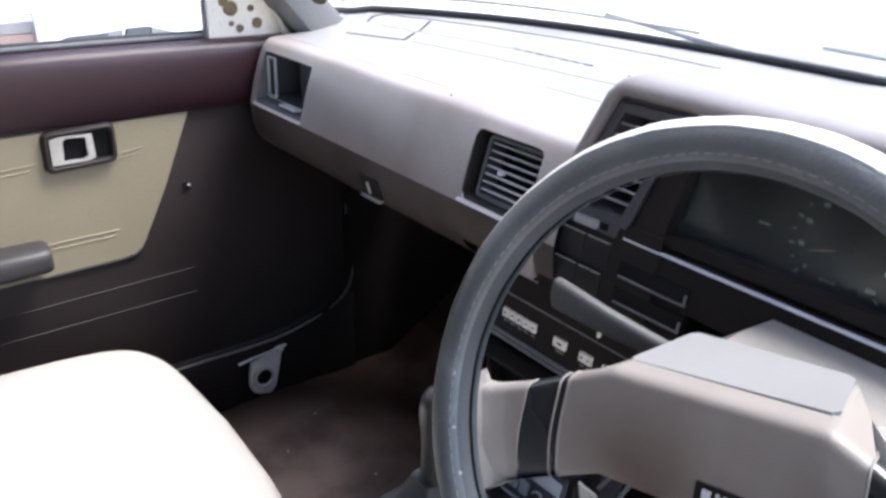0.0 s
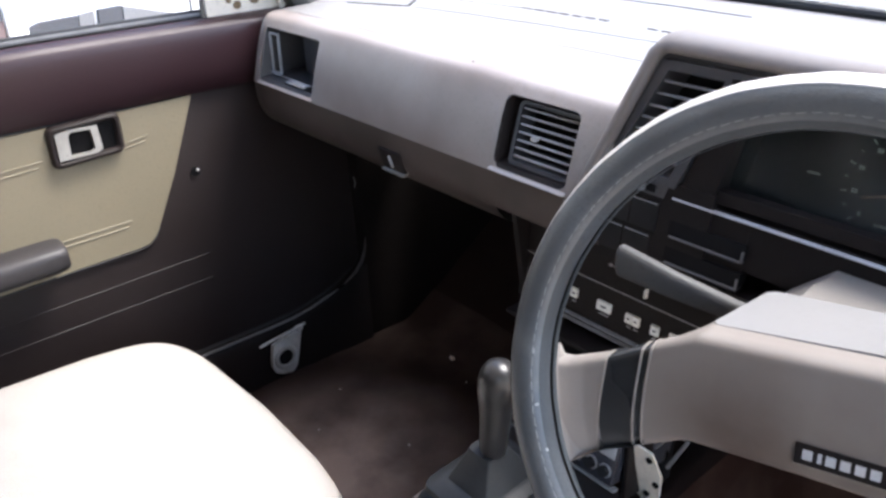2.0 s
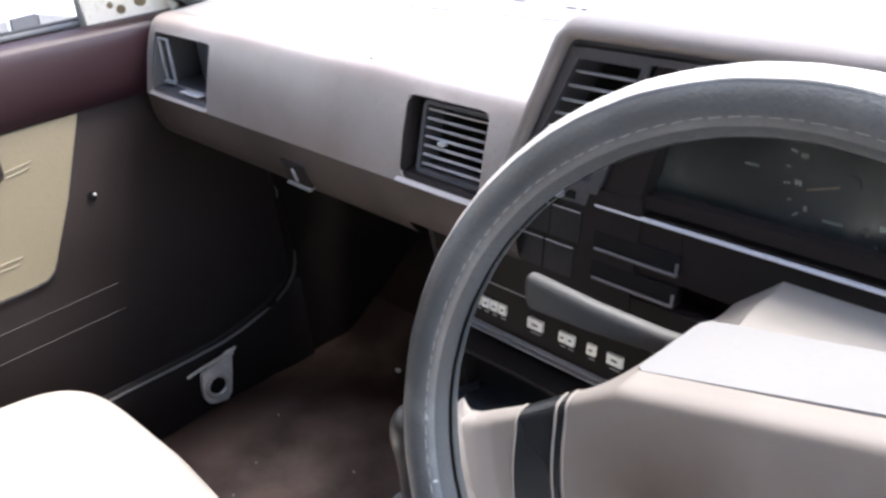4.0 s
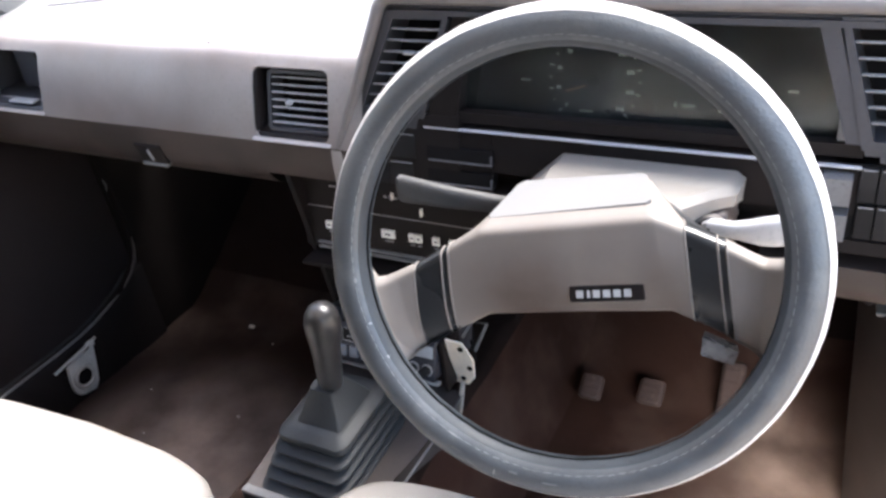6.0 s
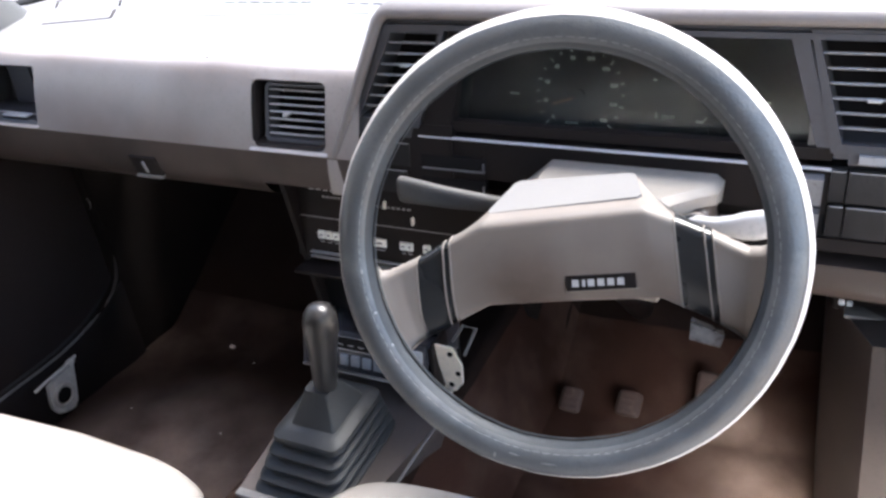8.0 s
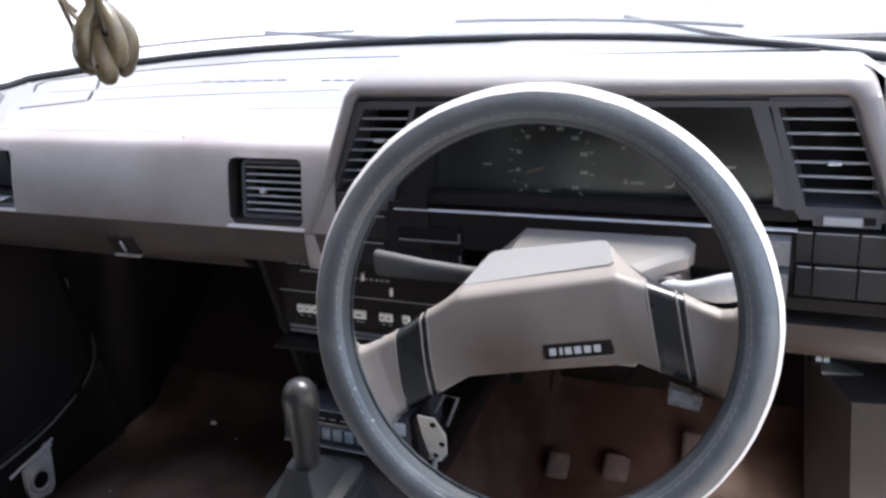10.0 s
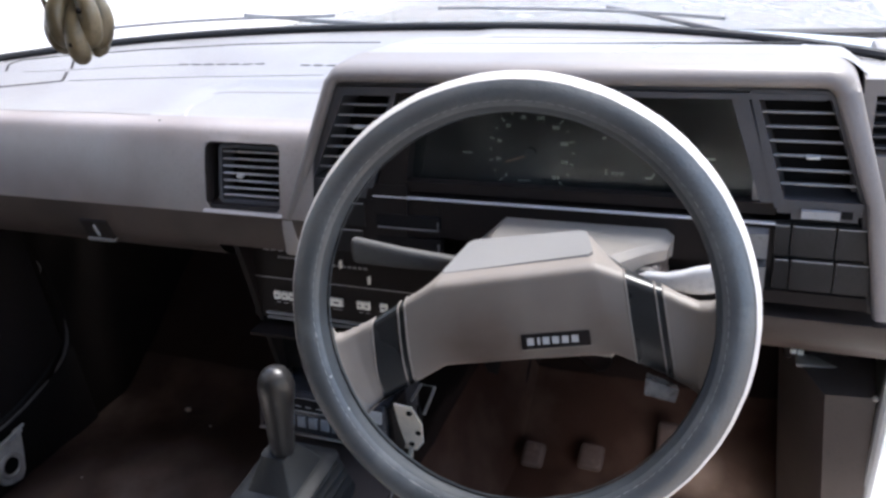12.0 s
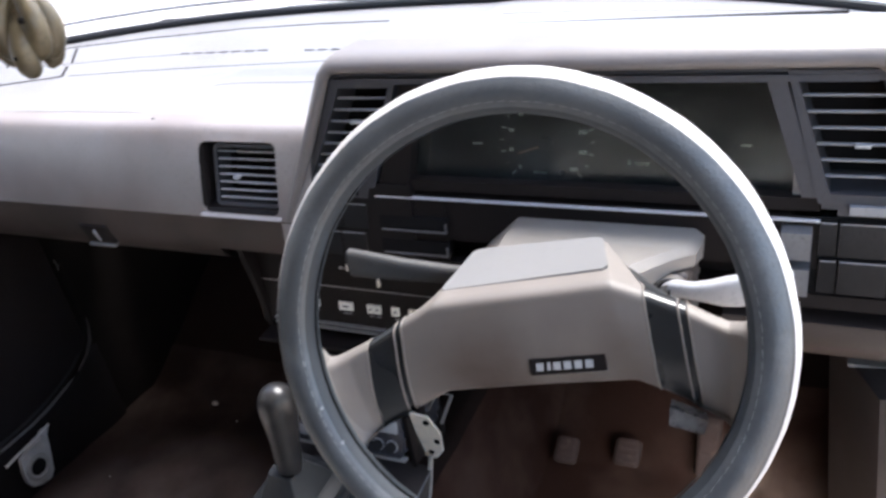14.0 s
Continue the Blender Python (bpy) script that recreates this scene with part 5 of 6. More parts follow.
def cushion(x0, x1, y0, y1, ztop, name, label):
    """A seat cushion: a rounded slab with a soft crown and a side skirt."""
    th = thing(name, label, "car seat", at=((x0 + x1) / 2, (y0 + y1) / 2, 0.02), group="front seats")
    cx, cy, hx, hy2 = (x0 + x1) / 2, (y0 + y1) / 2, (x1 - x0) / 2, (y1 - y0) / 2
    rings = []
    for z, g in ((0.06, -0.035), (0.12, -0.012), (0.17, 0.0), (ztop - 0.028, 0.002), (ztop - 0.014, -0.004), (ztop - 0.004, -0.016), (ztop, -0.04), (ztop + 0.004, -0.09), (ztop - 0.004, -0.16), (ztop - 0.008, -0.2)):
        ring = []
        for k in range(72):
            a = 2 * math.pi * k / 72
            c, s = math.cos(a), math.sin(a)
            e = 0.25
            px = math.copysign(abs(c) ** e, c) * (hx + g)
            py = math.copysign(abs(s) ** e, s) * (hy2 + g)
            front = 0.018 * max(0, s) * (1 - (px / hx) ** 2)
            wob = 0.004 * noise.noise((px * 9, py * 9, z * 9))
            ring.append((cx + px, cy + py + front, z + wob - (0.02 * max(0, (py / hy2)) ** 4 if z > 0.2 else 0)))
        rings.append(ring)
    part("cushion", loft(rings), M_SEAT, th)
    for sx_ in (-1, 1):
        xs_ = cx + sx_ * (hx - 0.092)
        line = [(xs_, cy + hy2 * q, ztop + 0.001 - 0.020 * max(0, q) ** 4 - 0.004 * (q > 0.9)) for q in (-0.7, -0.3, 0.1, 0.4, 0.6, 0.75, 0.86)]
        part("seam", tube(line + [(xs_, cy + hy2 * 0.96 + 0.004, ztop - 0.026), (xs_, cy + hy2 + 0.006, ztop - 0.05)], 0.0022, 6), M_SEAT, th)
    part("seat_base", box(x0 + 0.05, x1 - 0.05, y0 + 0.05, y1 - 0.07, 0.02, 0.10, 0.01), M_BLACK, th)
    seam = []
    for k in range(72):
        a = 2 * math.pi * k / 72
        c, s = math.cos(a), math.sin(a)
        px, py = math.copysign(abs(c) ** 0.25, c) * (hx + 0.003), math.copysign(abs(s) ** 0.25, s) * (hy2 + 0.003)
        seam.append((cx + px, cy + py + 0.018 * max(0, s) * (1 - (px / hx) ** 2), 0.165))
    part("piping", tube(seam, 0.003, 6, closed=True), M_SEATSIDE, th)
    return th


cushion(-0.91, -0.422, -0.2, 0.352, 0.25, "passenger_seat", "cream cloth passenger seat cushion beside the door")
cushion(-0.293, 0.20, -0.16, 0.418, 0.257, "driver_seat", "cream cloth driver seat cushion under the wheel")

# ---- passenger door ----
door = thing("passenger_door", "closed passenger door trimmed in maroon, tan and brown vinyl", "car door", at=(-1.03, 0.1, 0.1))
XD = -1.02
part("door_shell", box(-1.10, -1.035, -0.45, 0.76, 0.06, 0.60, 0.01), M_WHITEPAINT, door)
part("lower_trim", box(-1.04, XD, -0.45, 0.764, 0.075, 0.54, 0.006), M_DOORLOW, door, "dark brown vinyl lower trim")
belt_profile = [(-1.045, 0.6395), (-1.026, 0.6400), (-1.0145, 0.6385), (-1.0065, 0.6345), (-1.002, 0.628), (-1.0, 0.618), (-0.9995, 0.604), (-1.0005, 0.585), (-1.0035, 0.562), (-1.009, 0.545), (-1.016, 0.536), (-1.03, 0.534)]
rings = []
for y in np.linspace(-0.45, 0.70, 16):
    d = 0.012 * sstep(0.35, -0.3, y)
    rings.append([(x, y, z - d) for x, z in belt_profile])
part("belt_pad", loft(rings), M_MAROON, door, "padded maroon vinyl belt rail")
tan_pts = [(-0.45, 0.308), (0.10, 0.312), (0.25, 0.3165), (0.36, 0.3195), (0.378, 0.322), (0.390, 0.331), (0.398, 0.345), (0.436, 0.422), (0.482, 0.5345), (-0.45, 0.52)]
part("tan_panel", bevelled(loft([[(XD, y, z) for y, z in tan_pts], [(XD + 0.005, y, z) for y, z in tan_pts]]), 0.002), M_TAN, door, "tan vinyl door panel")
part("panel_bead", tube([(XD + 0.003, y, z - 0.003) for y, z in tan_pts[1:7]], 0.002, 6), M_ARM, door)
for y0, z0, y1, z1 in ((-0.3, 0.46, 0.258, 0.4875), (0.372, 0.4855, 0.408, 0.4905), (-0.3, 0.355, 0.358, 0.367), (-0.3, 0.452, 0.25, 0.4795), (0.372, 0.4785, 0.402, 0.4825), (-0.3, 0.346, 0.352, 0.3585)):
    part("pressed_line", tube([(XD + 0.0052, y0, z0), (XD + 0.0052, y1, z1)], 0.0012, 6), M_TAN, door)
for z0, z1 in ((0.250, 0.272), (0.214, 0.228)):
    part("pressed_line", tube([(XD - 0.0002, -0.3, z0), (XD - 0.0002, 0.47, z1)], 0.0012, 6), M_DOORLOW, door)
# inner handle
hz = lambda y: 0.05 * (y - 0.318)
bezel = [[(XD + x, y, z + hz(y)) for y, z in round_rect(0.268 + g, 0.370 - g, 0.474 + g, 0.535 - g, r)] for x, g, r in ((0.004, 0.0, 0.011), (0.012, 0.001, 0.0105), (0.0155, 0.004, 0.009), (0.0155, 0.007, 0.007), (0.0125, 0.0095, 0.005), (0.006, 0.010, 0.0045))]
handle = part("handle_bezel", loft(bezel), M_DOORLOW, door, "brown plastic handle bezel")
part("handle_well", box(XD + 0.005, XD + 0.0068, 0.278, 0.36, 0.484, 0.525), M_VOID, handle)
plate_o = [(0.2785, 0.484), (0.330, 0.485), (0.338, 0.489), (0.336, 0.524), (0.292, 0.5255), (0.2785, 0.5215)]
plate_i = [(0.2945, 0.4885), (0.322, 0.4885), (0.328, 0.4925), (0.3265, 0.520), (0.300, 0.5215), (0.2955, 0.517)]
lever = bevelled(loft([[(XD + x, y, z) for y, z in q] for x, q in ((0.011, plate_o), (0.0145, plate_o), (0.0145, plate_i), (0.009, plate_i))], caps=False), 0.0012)
part("handle_lever", lever, M_LEVER, handle, "pale metal door lever")
# armrest
rings = []
for y, g in ((-0.42, 1.0), (0.0, 1.0), (0.2, 1.0), (0.238, 0.98), (0.247, 0.93), (0.2515, 0.82), (0.253, 0.6)):
    zc = 0.352 + 0.02 * max(0, y)
    rings.append([(XD + 0.022 + 0.032 * g * math.copysign(abs(math.cos(a)) ** 0.6, math.cos(a)), y, zc + 0.0205 * g * math.copysign(abs(math.sin(a)) ** 0.6, math.sin(a))) for a in [2 * math.pi * (k + 0.5) / 20 for k in range(20)]])
part("armrest", loft(rings), M_ARM, door, "grey-brown plastic armrest")
part("trim_screw", disc((XD + 0.001, 0.470, 0.415), 0.0068, 0.004, "X", 16), M_VOID, door)
part("trim_screw", ball((XD + 0.004, 0.4735, 0.4175), 0.0026), M_PALE, door)
for x, dz, r, mt in ((-1.0435, 0.0075, 0.0034, M_SEAL), (-1.0375, 0.0040, 0.0032, M_LIP), (-1.0320, 0.0022, 0.0022, M_SEAL)):
    part("window_seal", tube([(x, y, 0.640 + dz - 0.012 * sstep(0.35, -0.3, y)) for y in np.linspace(-0.45, 0.56, 12)], r, 8), mt, door)
gl = bmesh.new()
gq = [gl.verts.new(p) for p in ((-1.047, -0.45, 0.60), (-1.047, 0.56, 0.62), (-1.02, 0.50, 0.80), (-0.985, 0.18, 1.05), (-0.985, -0.45, 1.05))]
gl.faces.new(gq)
pane_ob = part("window_pane", gl, M_GLASS, door)
if pane_ob.data.polygons[0].normal.x < 0:
    pane_ob.data.flip_normals()
pane_ob.visible_shadow = False
# corner plate where the mirror was
tri = [(0.532, 0.640), (0.700, 0.632), (0.640, 0.70), (0.545, 0.775), (0.528, 0.76)]
plate = part("mirror_plate", bevelled(loft([[(-1.028 + 0.1 * (z - 0.64), y, z) for y, z in tri], [(-1.045 + 0.1 * (z - 0.64), y, z) for y, z in tri]]), 0.002), M_CREAMPAINT, door, "cream painted corner plate with rusty holes")
random.seed(4)
for y, z, r in ((0.556, 0.694, 0.008), (0.567, 0.683, 0.0115), (0.568, 0.660, 0.0042), (0.582, 0.652, 0.0062), (0.611, 0.659, 0.0085), (0.600, 0.682, 0.005), (0.556, 0.725, 0.009), (0.59, 0.715, 0.006)):
    part("rust_hole", disc((-1.0275 + 0.1 * (z - 0.64), y, z), r, 0.003, "X", 14), M_RUST, plate)
part("plate_channel", tube([(-1.02, 0.655, 0.640), (-1.012, 0.62, 0.715), (-1.0, 0.56, 0.80)], 0.005, 8), M_CREAMPAINT, door)
part("channel", tube([(-1.03, 0.527, 0.64), (-1.018, 0.522, 0.76)], 0.004, 8), M_GREYPILLAR, door)

# ---- floor edge, belt anchor and footwell ----
sill = [(-1.034, 0.098), (-1.022, 0.099), (-1.012, 0.094), (-1.006, 0.082), (-1.003, 0.04), (-1.0, -0.02), (-1.034, -0.02)]
rings = []
# the seal runs along the sill and turns up the door post
SEAL = [(y, 0.0965) for y in np.linspace(-0.45, 0.55, 9)] + [(0.60, 0.0980), (0.64, 0.1035), (0.68, 0.1135), (0.715, 0.1265), (0.742, 0.143), (0.758, 0.162), (0.766, 0.185), (0.769, 0.215), (0.766, 0.25), (0.760, 0.30), (0.752, 0.37), (0.744, 0.46)]
for y, up in SEAL[:14] + [(0.77, 0.158)]:
    rings.append([(x, y, z + (up - 0.0965 if z > 0.05 else 0)) for x, z in sill])
solo("sill_trim", bevelled(loft(rings), 0.002), M_BLACK, "black sill trim along the passenger door", "sill", "structure")
# the first bead is paler, the sill's highlight put into its colour
for dx, dz, mt in ((0.0, 0.0, M_LIP), (-0.013, 0.003, M_SEAL)):
    solo("sill_bead", tube([(-1.0075 + dx, y - dz, z + dz) for y, z in SEAL[:14]], 0.0022, 8), mt, "plastic edge bead along the door sill", "trim", "structure")
solo("door_seal", tube([(-1.009 + 0.004 * sstep(0.2, 0.46, z), y, z) for y, z in SEAL[11:]], [0.0025, 0.0045, 0.0062, 0.007, 0.007, 0.0068, 0.0065, 0.006, 0.006, 0.006], 12), M_TOE, "black rubber door seal turning up the post", "seal", "structure")
# paler strip on the bend: scuffing, with the seal's sheen painted in
solo("sill_scuff_sheen", tube([(-1.0035, y - 0.001, z + 0.001) for y, z in SEAL[12:17]], [0.0012, 0.0028, 0.0034, 0.0028, 0.0008], 10), M_CONSOLE, "scuffed bend of the door seal, its sheen in the colour", "trim", "structure")
# blackened to hold the shade below the dashboard
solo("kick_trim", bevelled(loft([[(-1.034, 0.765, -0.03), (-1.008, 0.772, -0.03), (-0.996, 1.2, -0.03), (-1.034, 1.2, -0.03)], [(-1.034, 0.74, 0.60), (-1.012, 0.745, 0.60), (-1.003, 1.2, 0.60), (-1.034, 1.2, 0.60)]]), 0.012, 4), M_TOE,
     "kick panel beside the footwell, shade in its colour", "trim", "structure")
solo("wire_clip", tube([(-1.003, 0.752, 0.312), (-1.0, 0.753, 0.322), (-1.002, 0.751, 0.334)], [0.0008, 0.0013, 0.0009], 8), M_LIP, "small pale clip on the footwell side", "clip")
solo("wall_left_front", box(-1.08, -1.035, 0.755, 1.2, -0.1, 0.605), M_DOORLOW, "dark brown side of the footwell", "wall", "structure")

anchor = thing("belt_anchor", "dusty grey steel seat belt anchor on the sill", "belt anchor", at=(-0.995, 0.567, 0.03))
ap = [(0.540, 0.026), (0.546, 0.012), (0.560, 0.004), (0.580, 0.000), (0.590, 0.012), (0.597, 0.046), (0.603, 0.082), (0.57, 0.079), (0.545, 0.072), (0.541, 0.048)]
part("anchor_plate", bevelled(loft([[(-0.998 + 0.05 * z, y, z) for y, z in ap], [(-0.990 + 0.05 * z, y, z) for y, z in ap]]), 0.0015), M_ZINC, anchor)
part("anchor_ring", tube([(-0.987, 0.566 + 0.0185 * math.cos(a), 0.040 + 0.0195 * math.sin(a)) for a in np.linspace(0, 2 * math.pi, 22)[:-1]], 0.0046, 8, closed=True), M_LEVER, anchor)
part("anchor_hole", disc((-0.9868, 0.566, 0.040), 0.0145, 0.003, "X", 20), M_VOID, anchor)
part("anchor_tab", box(-0.995, -0.985, 0.594, 0.607, 0.082, 0.09, 0.001, m=Matrix.Identity(4)), M_ZINC, anchor)
part("anchor_tab", tube([(-0.99, 0.521, 0.079), (-0.988, 0.548, 0.084), (-0.986, 0.58, 0.088), (-0.986, 0.612, 0.093)], 0.0026, 6), M_ZINC, anchor)

mat_sheet = grid_sheet(np.linspace(-0.238, 0.262, 46), np.linspace(0.12, 1.0, 66), lambda x, y: floor_z(x, y) + 0.006 + 0.003 * noise.noise((x * 25, y * 25, 5)))
bmesh.ops.solidify(mat_sheet, geom=mat_sheet.faces[:], thickness=0.006)
solo("floor_mat", mat_sheet, M_MAT, "dusty brown floor mat in the driver footwell", "floor mat")
random.seed(11)
crumbs = bmesh.new()
for x, y, r in ((-0.834, 0.831, 0.006), (-0.80, 0.47, 0.0025), (-0.83, 0.53, 0.0022), (-0.70, 0.62, 0.0025), (-0.62, 0.40, 0.004), (-0.76, 0.80, 0.002), (-0.9, 0.62, 0.002), (-0.56, 0.75, 0.002), (-0.533, 0.442, 0.007), (0.05, 0.72, 0.003), (0.12, 0.6, 0.003)):
    b = ball((x, y, floor_z(x, y) + r * 0.5), r, (1.2, 0.8, 0.6), 8)
    me = bpy.data.meshes.new("c")
    b.to_mesh(me)
    b.free()
    crumbs.from_mesh(me)
solo("crumbs", crumbs, M_CRUMB, "small pale crumbs scattered on the carpet", "crumbs", "stuff")


def pedal(x, y, z, w, h, name, label, lean=62):
    th = thing(name, label, "pedal", at=(x, y, z), group="pedals")
    m = Matrix.Translation((x, y, z)) @ Matrix.Rotation(radians(-lean), 4, "X")
    part("pad", box(-w / 2, w / 2, -0.008, 0.008, -h / 2, h / 2, 0.0078, 4, m=m), M_PEDAL, th)
    for k in range(4):
        zz = -h / 2 + h * (k + 0.5) / 4
        part("pad_rib", box(-w / 2 + 0.006, w / 2 - 0.006, -0.0086, -0.006, zz - 0.003, zz + 0.003, 0.001, m=m), M_PEDAL, th)
    part("arm", tube([m @ Vector((0, 0.004, 0.0)), (x, y + 0.02, z - 0.012), (x, y + 0.024, floor_z(x, y + 0.024) - 0.002)], 0.006, 8), M_TOE, th)


pedal(-0.15, 0.839, 0.03, 0.036, 0.042, "clutch_pedal", "dark rubber clutch pedal")
pedal(-0.061, 0.857, 0.03, 0.040, 0.042, "brake_pedal", "dark rubber brake pedal")
pedal(0.052, 0.88, 0.048, 0.034, 0.09, "accelerator_pedal", "dark rubber accelerator pedal", 35)

# ---- driver's side: kick panel, bonnet release and open doorway ----
kick = solo("kick_panel", bevelled(loft([[(0.236, 0.672, 0.338), (0.284, 0.660, 0.350), (0.296, 0.660, 0.02), (0.262, 0.672, 0.02)], [(0.190, 0.76, 0.345), (0.290, 0.76, 0.355), (0.30, 0.76, 0.01), (0.214, 0.76, 0.01)],
                                           [(0.188, 0.95, 0.34), (0.30, 0.95, 0.35), (0.31, 0.95, 0.0), (0.212, 0.95, 0.0)]]), 0.006, 3), M_KICK, "grey-brown kick panel by the open doorway", "trim", "structure")
part("ledge_clip", ball((0.283, 0.657, 0.352), 0.0035), M_LEVER, kick)
rel = thing("bonnet_release", "black bonnet release lever with a white mark", "lever", at=(0.21, 0.735, 0.35))
part("release_body", box(0.192, 0.262, 0.737, 0.78, 0.335, 0.378, 0.006, 3), M_BLACK, rel)
part("white_mark", box(0.2, 0.2065, 0.7335, 0.738, 0.346, 0.352, 0.001), M_PRINT, rel)
part("white_mark", box(0.208, 0.2145, 0.7335, 0.738, 0.3455, 0.3515, 0.001), M_PRINT, rel)
part("release_lip", box(0.206, 0.266, 0.716, 0.742, 0.3395, 0.3455, 0.0022), M_SHROUD, rel)
solo("door_post", bevelled(loft([[(0.296, 0.70, -0.1), (0.36, 0.70, -0.1), (0.37, 1.0, -0.1), (0.31, 1.0, -0.1)], [(0.296, 0.655, 0.35), (0.355, 0.655, 0.35), (0.37, 1.0, 0.35), (0.31, 1.0, 0.35)],
                                 [(0.298, 0.60, 0.62), (0.34, 0.60, 0.62), (0.37, 0.95, 0.62), (0.31, 0.95, 0.62)]]), 0.012, 3), M_WHITEPAINT, "white painted front post of the driver doorway", "door post", "structure")
solo("door_seal", tube([(0.292, 0.695, -0.05), (0.2915, 0.668, 0.2), (0.291, 0.648, 0.38), (0.29, 0.61, 0.56)], 0.006, 8), M_SLAT, "grey rubber seal along the doorway post", "seal", "structure")
solo("door_sill", box(0.30, 0.37, -0.45, 0.70, -0.1, 0.03, 0.012), M_WHITEPAINT, "white painted sill of the driver doorway", "sill", "structure")

# ---- hanging ornament ----
charm = thing("hanging_ornament", "olive-brown wooden pod ornament hanging on a cord", "ornament", at=(-0.352, 0.35, 0.79))
CX, CY, CZ = -0.350, 0.35, 0.787
for k, (a, r, s) in enumerate(((205, 0.019, 0.86), (250, 0.0165, 0.96), (298, 0.017, 0.90), (340, 0.018, 1.02), (30, 0.017, 1.0), (80, 0.015, 0.92), (130, 0.016, 0.95), (275, 0.006, 1.06))):
    dx, dyy = 0.86 * r * math.cos(radians(a)), 0.86 * r * math.sin(radians(a))
    low = 0.007 * math.sin(k * 2.3)
    pts, rr = [], []
    for i in range(17):
        u = i / 16
        pull = 0.62 + 0.75 * math.sin(math.pi * min(1, u * 1.25)) ** 1.0 - 0.45 * u
        pts.append((CX + dx * pull + 0.006 * u * u, CY + dyy * pull, CZ + low + 0.062 * s * u))
        belly = math.sqrt(max(0.0, 1 - ((u - 0.2) / 0.205) ** 2)) if u < 0.2 else 0.34 + 0.66 * math.cos((u - 0.2) / 0.8 * math.pi / 2) ** 1.1
        rr.append(max(0.0006, 0.0086 * belly))
    pod = part("pod", tube(pts, rr, 14), M_CHARM, charm)
    if k in (0, 2, 3):
        part("pod_hole", ball((CX + dx * 1.05 + 0.002, CY + dyy - 0.0088, CZ + low + 0.017 + 0.012 * (k == 3)), 0.0024), M_VOID, pod)
part("tie", tube([(CX - 0.008, CY - 0.012, CZ + 0.05), (CX - 0.022, CY - 0.012, CZ + 0.062), (CX - 0.02, CY - 0.008, CZ + 0.035), (CX - 0.024, CY, CZ + 0.02)], 0.002, 6), M_CORD, charm)
part("tie", tube([(CX - 0.006, CY, CZ + 0.058), (CX - 0.02, CY - 0.004, CZ + 0.075), (CX - 0.026, CY - 0.004, CZ + 0.055), (CX - 0.018, CY - 0.002, CZ + 0.04)], 0.0022, 6), M_CORD, charm)
part("cord", tube([(CX - 0.004, CY, CZ + 0.05), (CX - 0.006, CY, CZ + 0.09), (CX - 0.004, CY - 0.02, CZ + 0.27)], 0.0035, 8), M_CORD, charm)

# ---- outside ----
gr = bmesh.new()
bmesh.ops.create_grid(gr, x_segments=40, y_segments=40, size=120)
bmesh.ops.translate(gr, vec=(0, 0, -0.36), verts=gr.verts)
solo("ground", gr, M_GROUND, "ground in full daylight, coloured warm for its bounced light", "ground", "structure")


def bonnet_z(x, y):
    return 0.630 - 0.055 * (y - 1.1) - 0.05 * ((x - XC) / 0.66) ** 2 + 0.014 * sstep(0.34, 0.28, abs(x - XC))


bn = grid_sheet(np.linspace(-1.08, 0.36, 40), np.linspace(1.11, 2.05, 20), bonnet_z)
bmesh.ops.solidify(bn, geom=bn.faces[:], thickness=-0.03)
solo("bonnet", bn, M_BONNET, "pale painted car bonnet beyond the windscreen", "bonnet")
solo("cowl", grid_sheet(np.linspace(-1.06, 0.34, 20), np.linspace(1.0, 1.16, 6), lambda x, y: 0.648 - 0.03 * ((x - XC) / 0.66) ** 2 - 0.05 * max(0, 1.0 - y)), M_BONNET, "pale painted cowl below the windscreen", "cowl", "structure")
for x0, x1, nm in ((-0.95, -0.42, "windscreen_wiper"), (-0.34, 0.19, "windscreen_wiper")):
    wpt = thing(nm, "grey windscreen wiper parked on the glass", "wiper", at=(x1, y_screen(x1) + 0.03, 0.68), group="wipers")
    zz = lambda x: SCREEN_Z + 0.012 + 0.008 * sstep(x1, x0, x)
    part("blade", tube([(x, y_screen(x) + 0.045, zz(x)) for x in np.linspace(x0, x1 - 0.10, 14)], 0.0026, 6), M_WIPER, wpt)
    part("arm", tube([(x1 - 0.05, y_screen(x1) + 0.10, 0.658), (x1 - 0.14, y_screen(x1 - 0.1) + 0.07, 0.672), ((x0 + x1) / 2, y_screen((x0 + x1) / 2) + 0.055, zz((x0 + x1) / 2) + 0.004)], [0.004, 0.004, 0.003], 8), M_WIPER, wpt)
    part("pivot", disc((x1 - 0.05, y_screen(x1) + 0.10, 0.645), 0.012, 0.03, "Z", 14), M_WIPER, wpt)

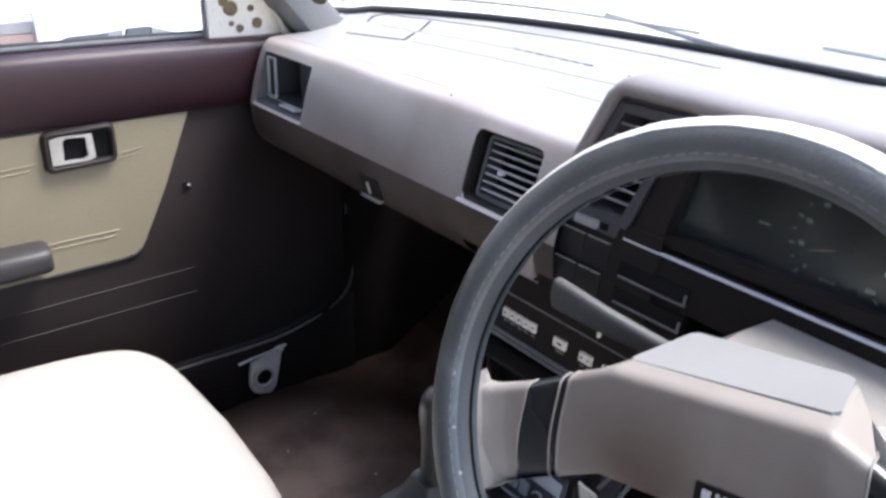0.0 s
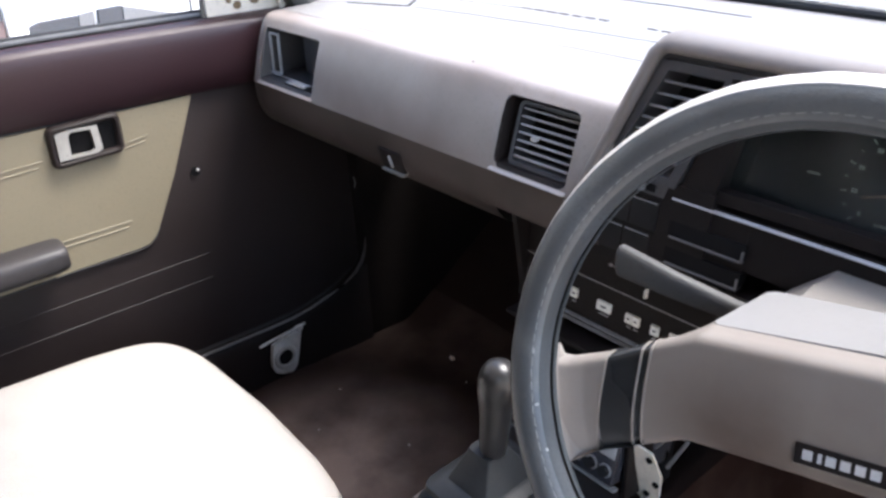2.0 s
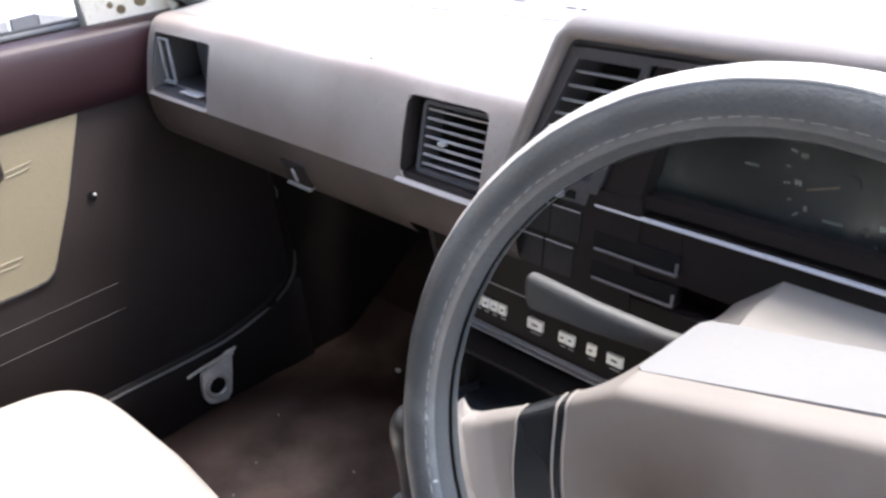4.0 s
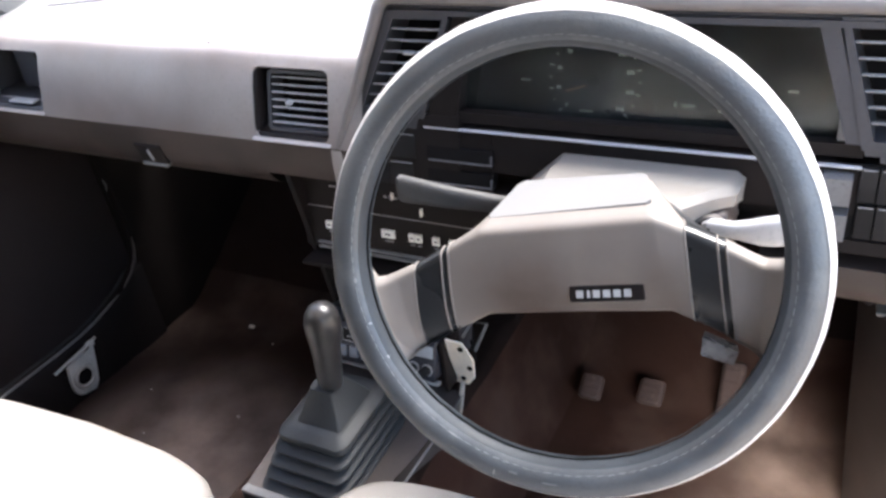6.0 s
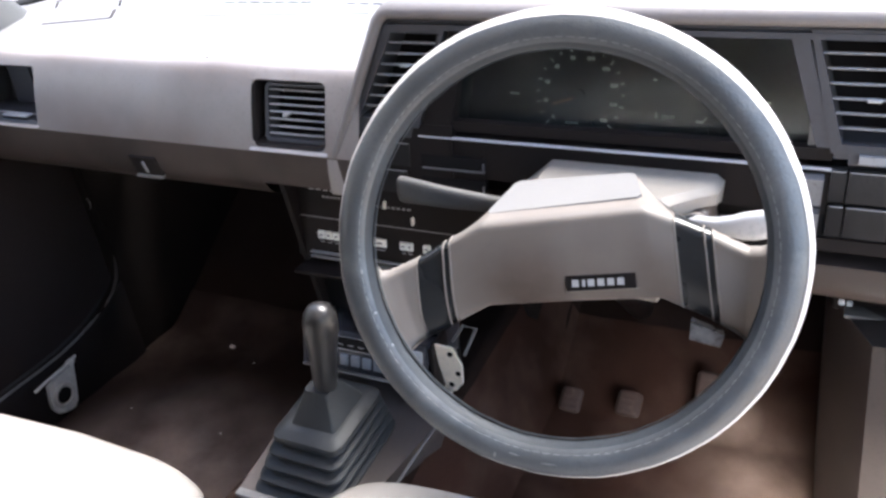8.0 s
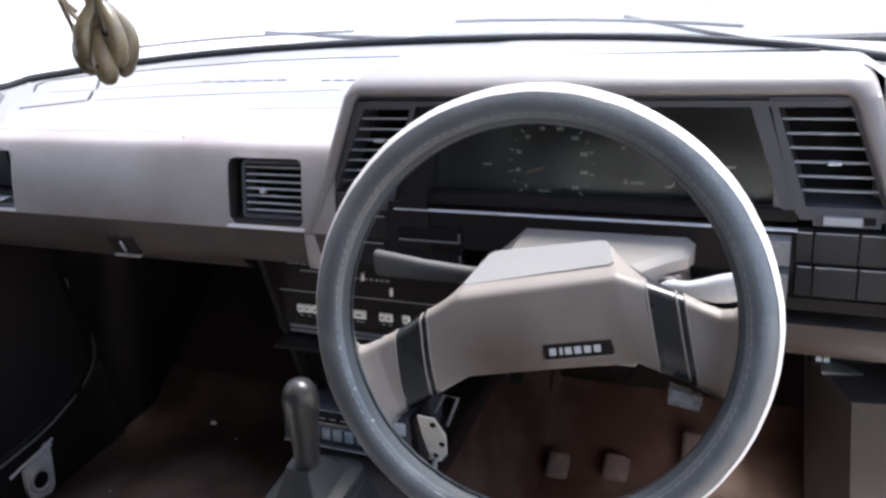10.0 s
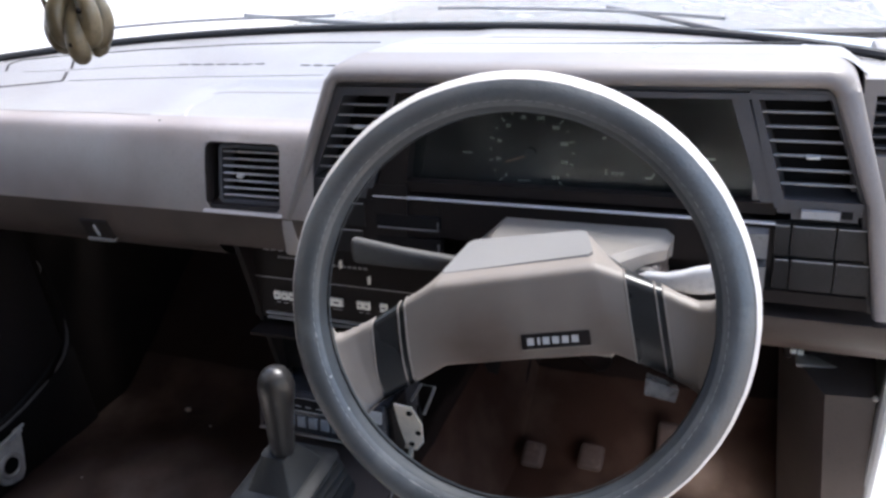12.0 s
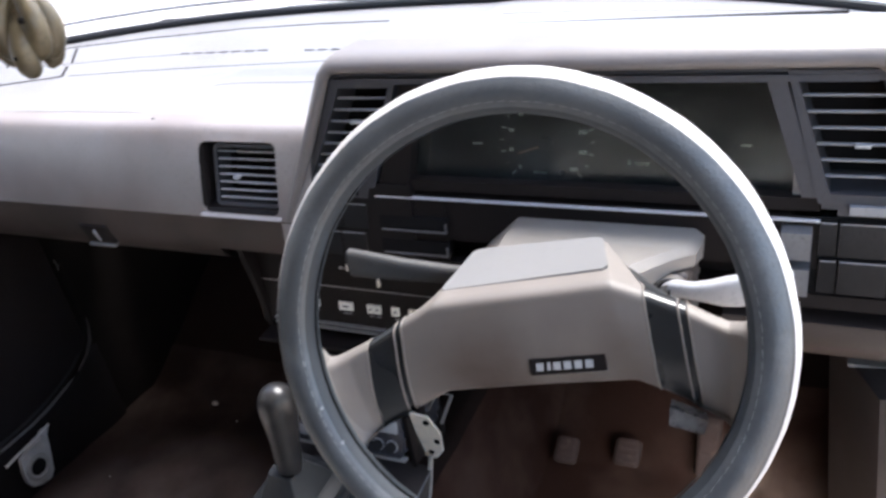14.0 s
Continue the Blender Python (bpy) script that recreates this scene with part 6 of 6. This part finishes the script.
house = thing("white_house", "white rendered house with a porch beside the yard", "house", at=(-7.5, 2, -0.36))
part("wall", box(-8.0, -7.6, -8, 14, -0.36, 4.5), M_WALLWHITE, house)
part("porch_post", box(-6.9, -6.65, 0.3, 0.55, -0.36, 3.0, 0.02), M_WALLWHITE, house)
part("porch_beam", box(-6.95, -6.6, -4, 5, 1.2, 1.5, 0.02), M_WALLWHITE, house)
part("roof", box(-8.2, -6.3, -8, 14, 4.5, 4.7, 0.03), M_WALLBAND, house)
yard = thing("yard_wall", "long white rendered wall across the yard", "wall", at=(0, 14, -0.36))
part("wall", box(-14, 14, 14, 14.3, -0.36, 3.2), M_WALLWHITE, yard)
part("coping", box(-14, 14, 13.95, 14.35, 3.2, 3.3, 0.02), M_WALLWHITE, yard)
# added wall; its dark panels paint the shaded gaps at the house's base
low = thing("stand_in_wall", "added low wall whose grey and dusty red panels stand in for the house's base", "wall", at=(-3.1, 1, -0.36))
part("wall", box(-3.2, -3.02, -4, 13.9, -0.36, 0.42, 0.01), M_WALLWHITE, low)


def wall_panel(poly, mat, label, proud=0.02):
    part("panel", bevelled(loft([[(-3.02 + proud, y, z) for y, z in poly], [(-3.03, y, z) for y, z in poly]]), 0.004), mat, low, label)


wall_panel([(0.765, 0.20), (0.925, 0.20), (0.938, 0.336), (0.80, 0.330), (0.768, 0.318)], M_WALLBAND, "grey-blue panel")
wall_panel([(0.928, 0.20), (0.990, 0.20), (0.995, 0.345), (0.942, 0.338)], M_WALLPALE, "pale grey panel")
wall_panel([(1.000, 0.20), (1.092, 0.20), (1.10, 0.350), (1.012, 0.347)], M_WALLBAND, "grey-blue panel")
wall_panel([(1.096, 0.20), (1.60, 0.20), (1.46, 0.255), (1.29, 0.300), (1.105, 0.348)], M_WALLPALE, "pale grey panel")
wall_panel([(0.1, 0.10), (0.690, 0.10), (0.690, 0.352), (0.1, 0.348)], M_WALLRED, "dusty red panel")
wall_panel([(0.1, 0.352), (0.690, 0.356), (0.690, 0.392), (0.1, 0.372)], M_WALLPALE, "pale grey panel")
part("stake", tube([(-2.99, 1.36, 0.0), (-2.99, 1.365, 0.345)], 0.006, 8), M_WALLBAND, low)
part("post", box(-3.24, -2.98, 0.695, 0.76, -0.36, 0.75, 0.008), M_WALLWHITE, low)
part("coping", box(-3.22, -3.0, -4, 13.9, 0.42, 0.45, 0.006), M_WALLWHITE, low)
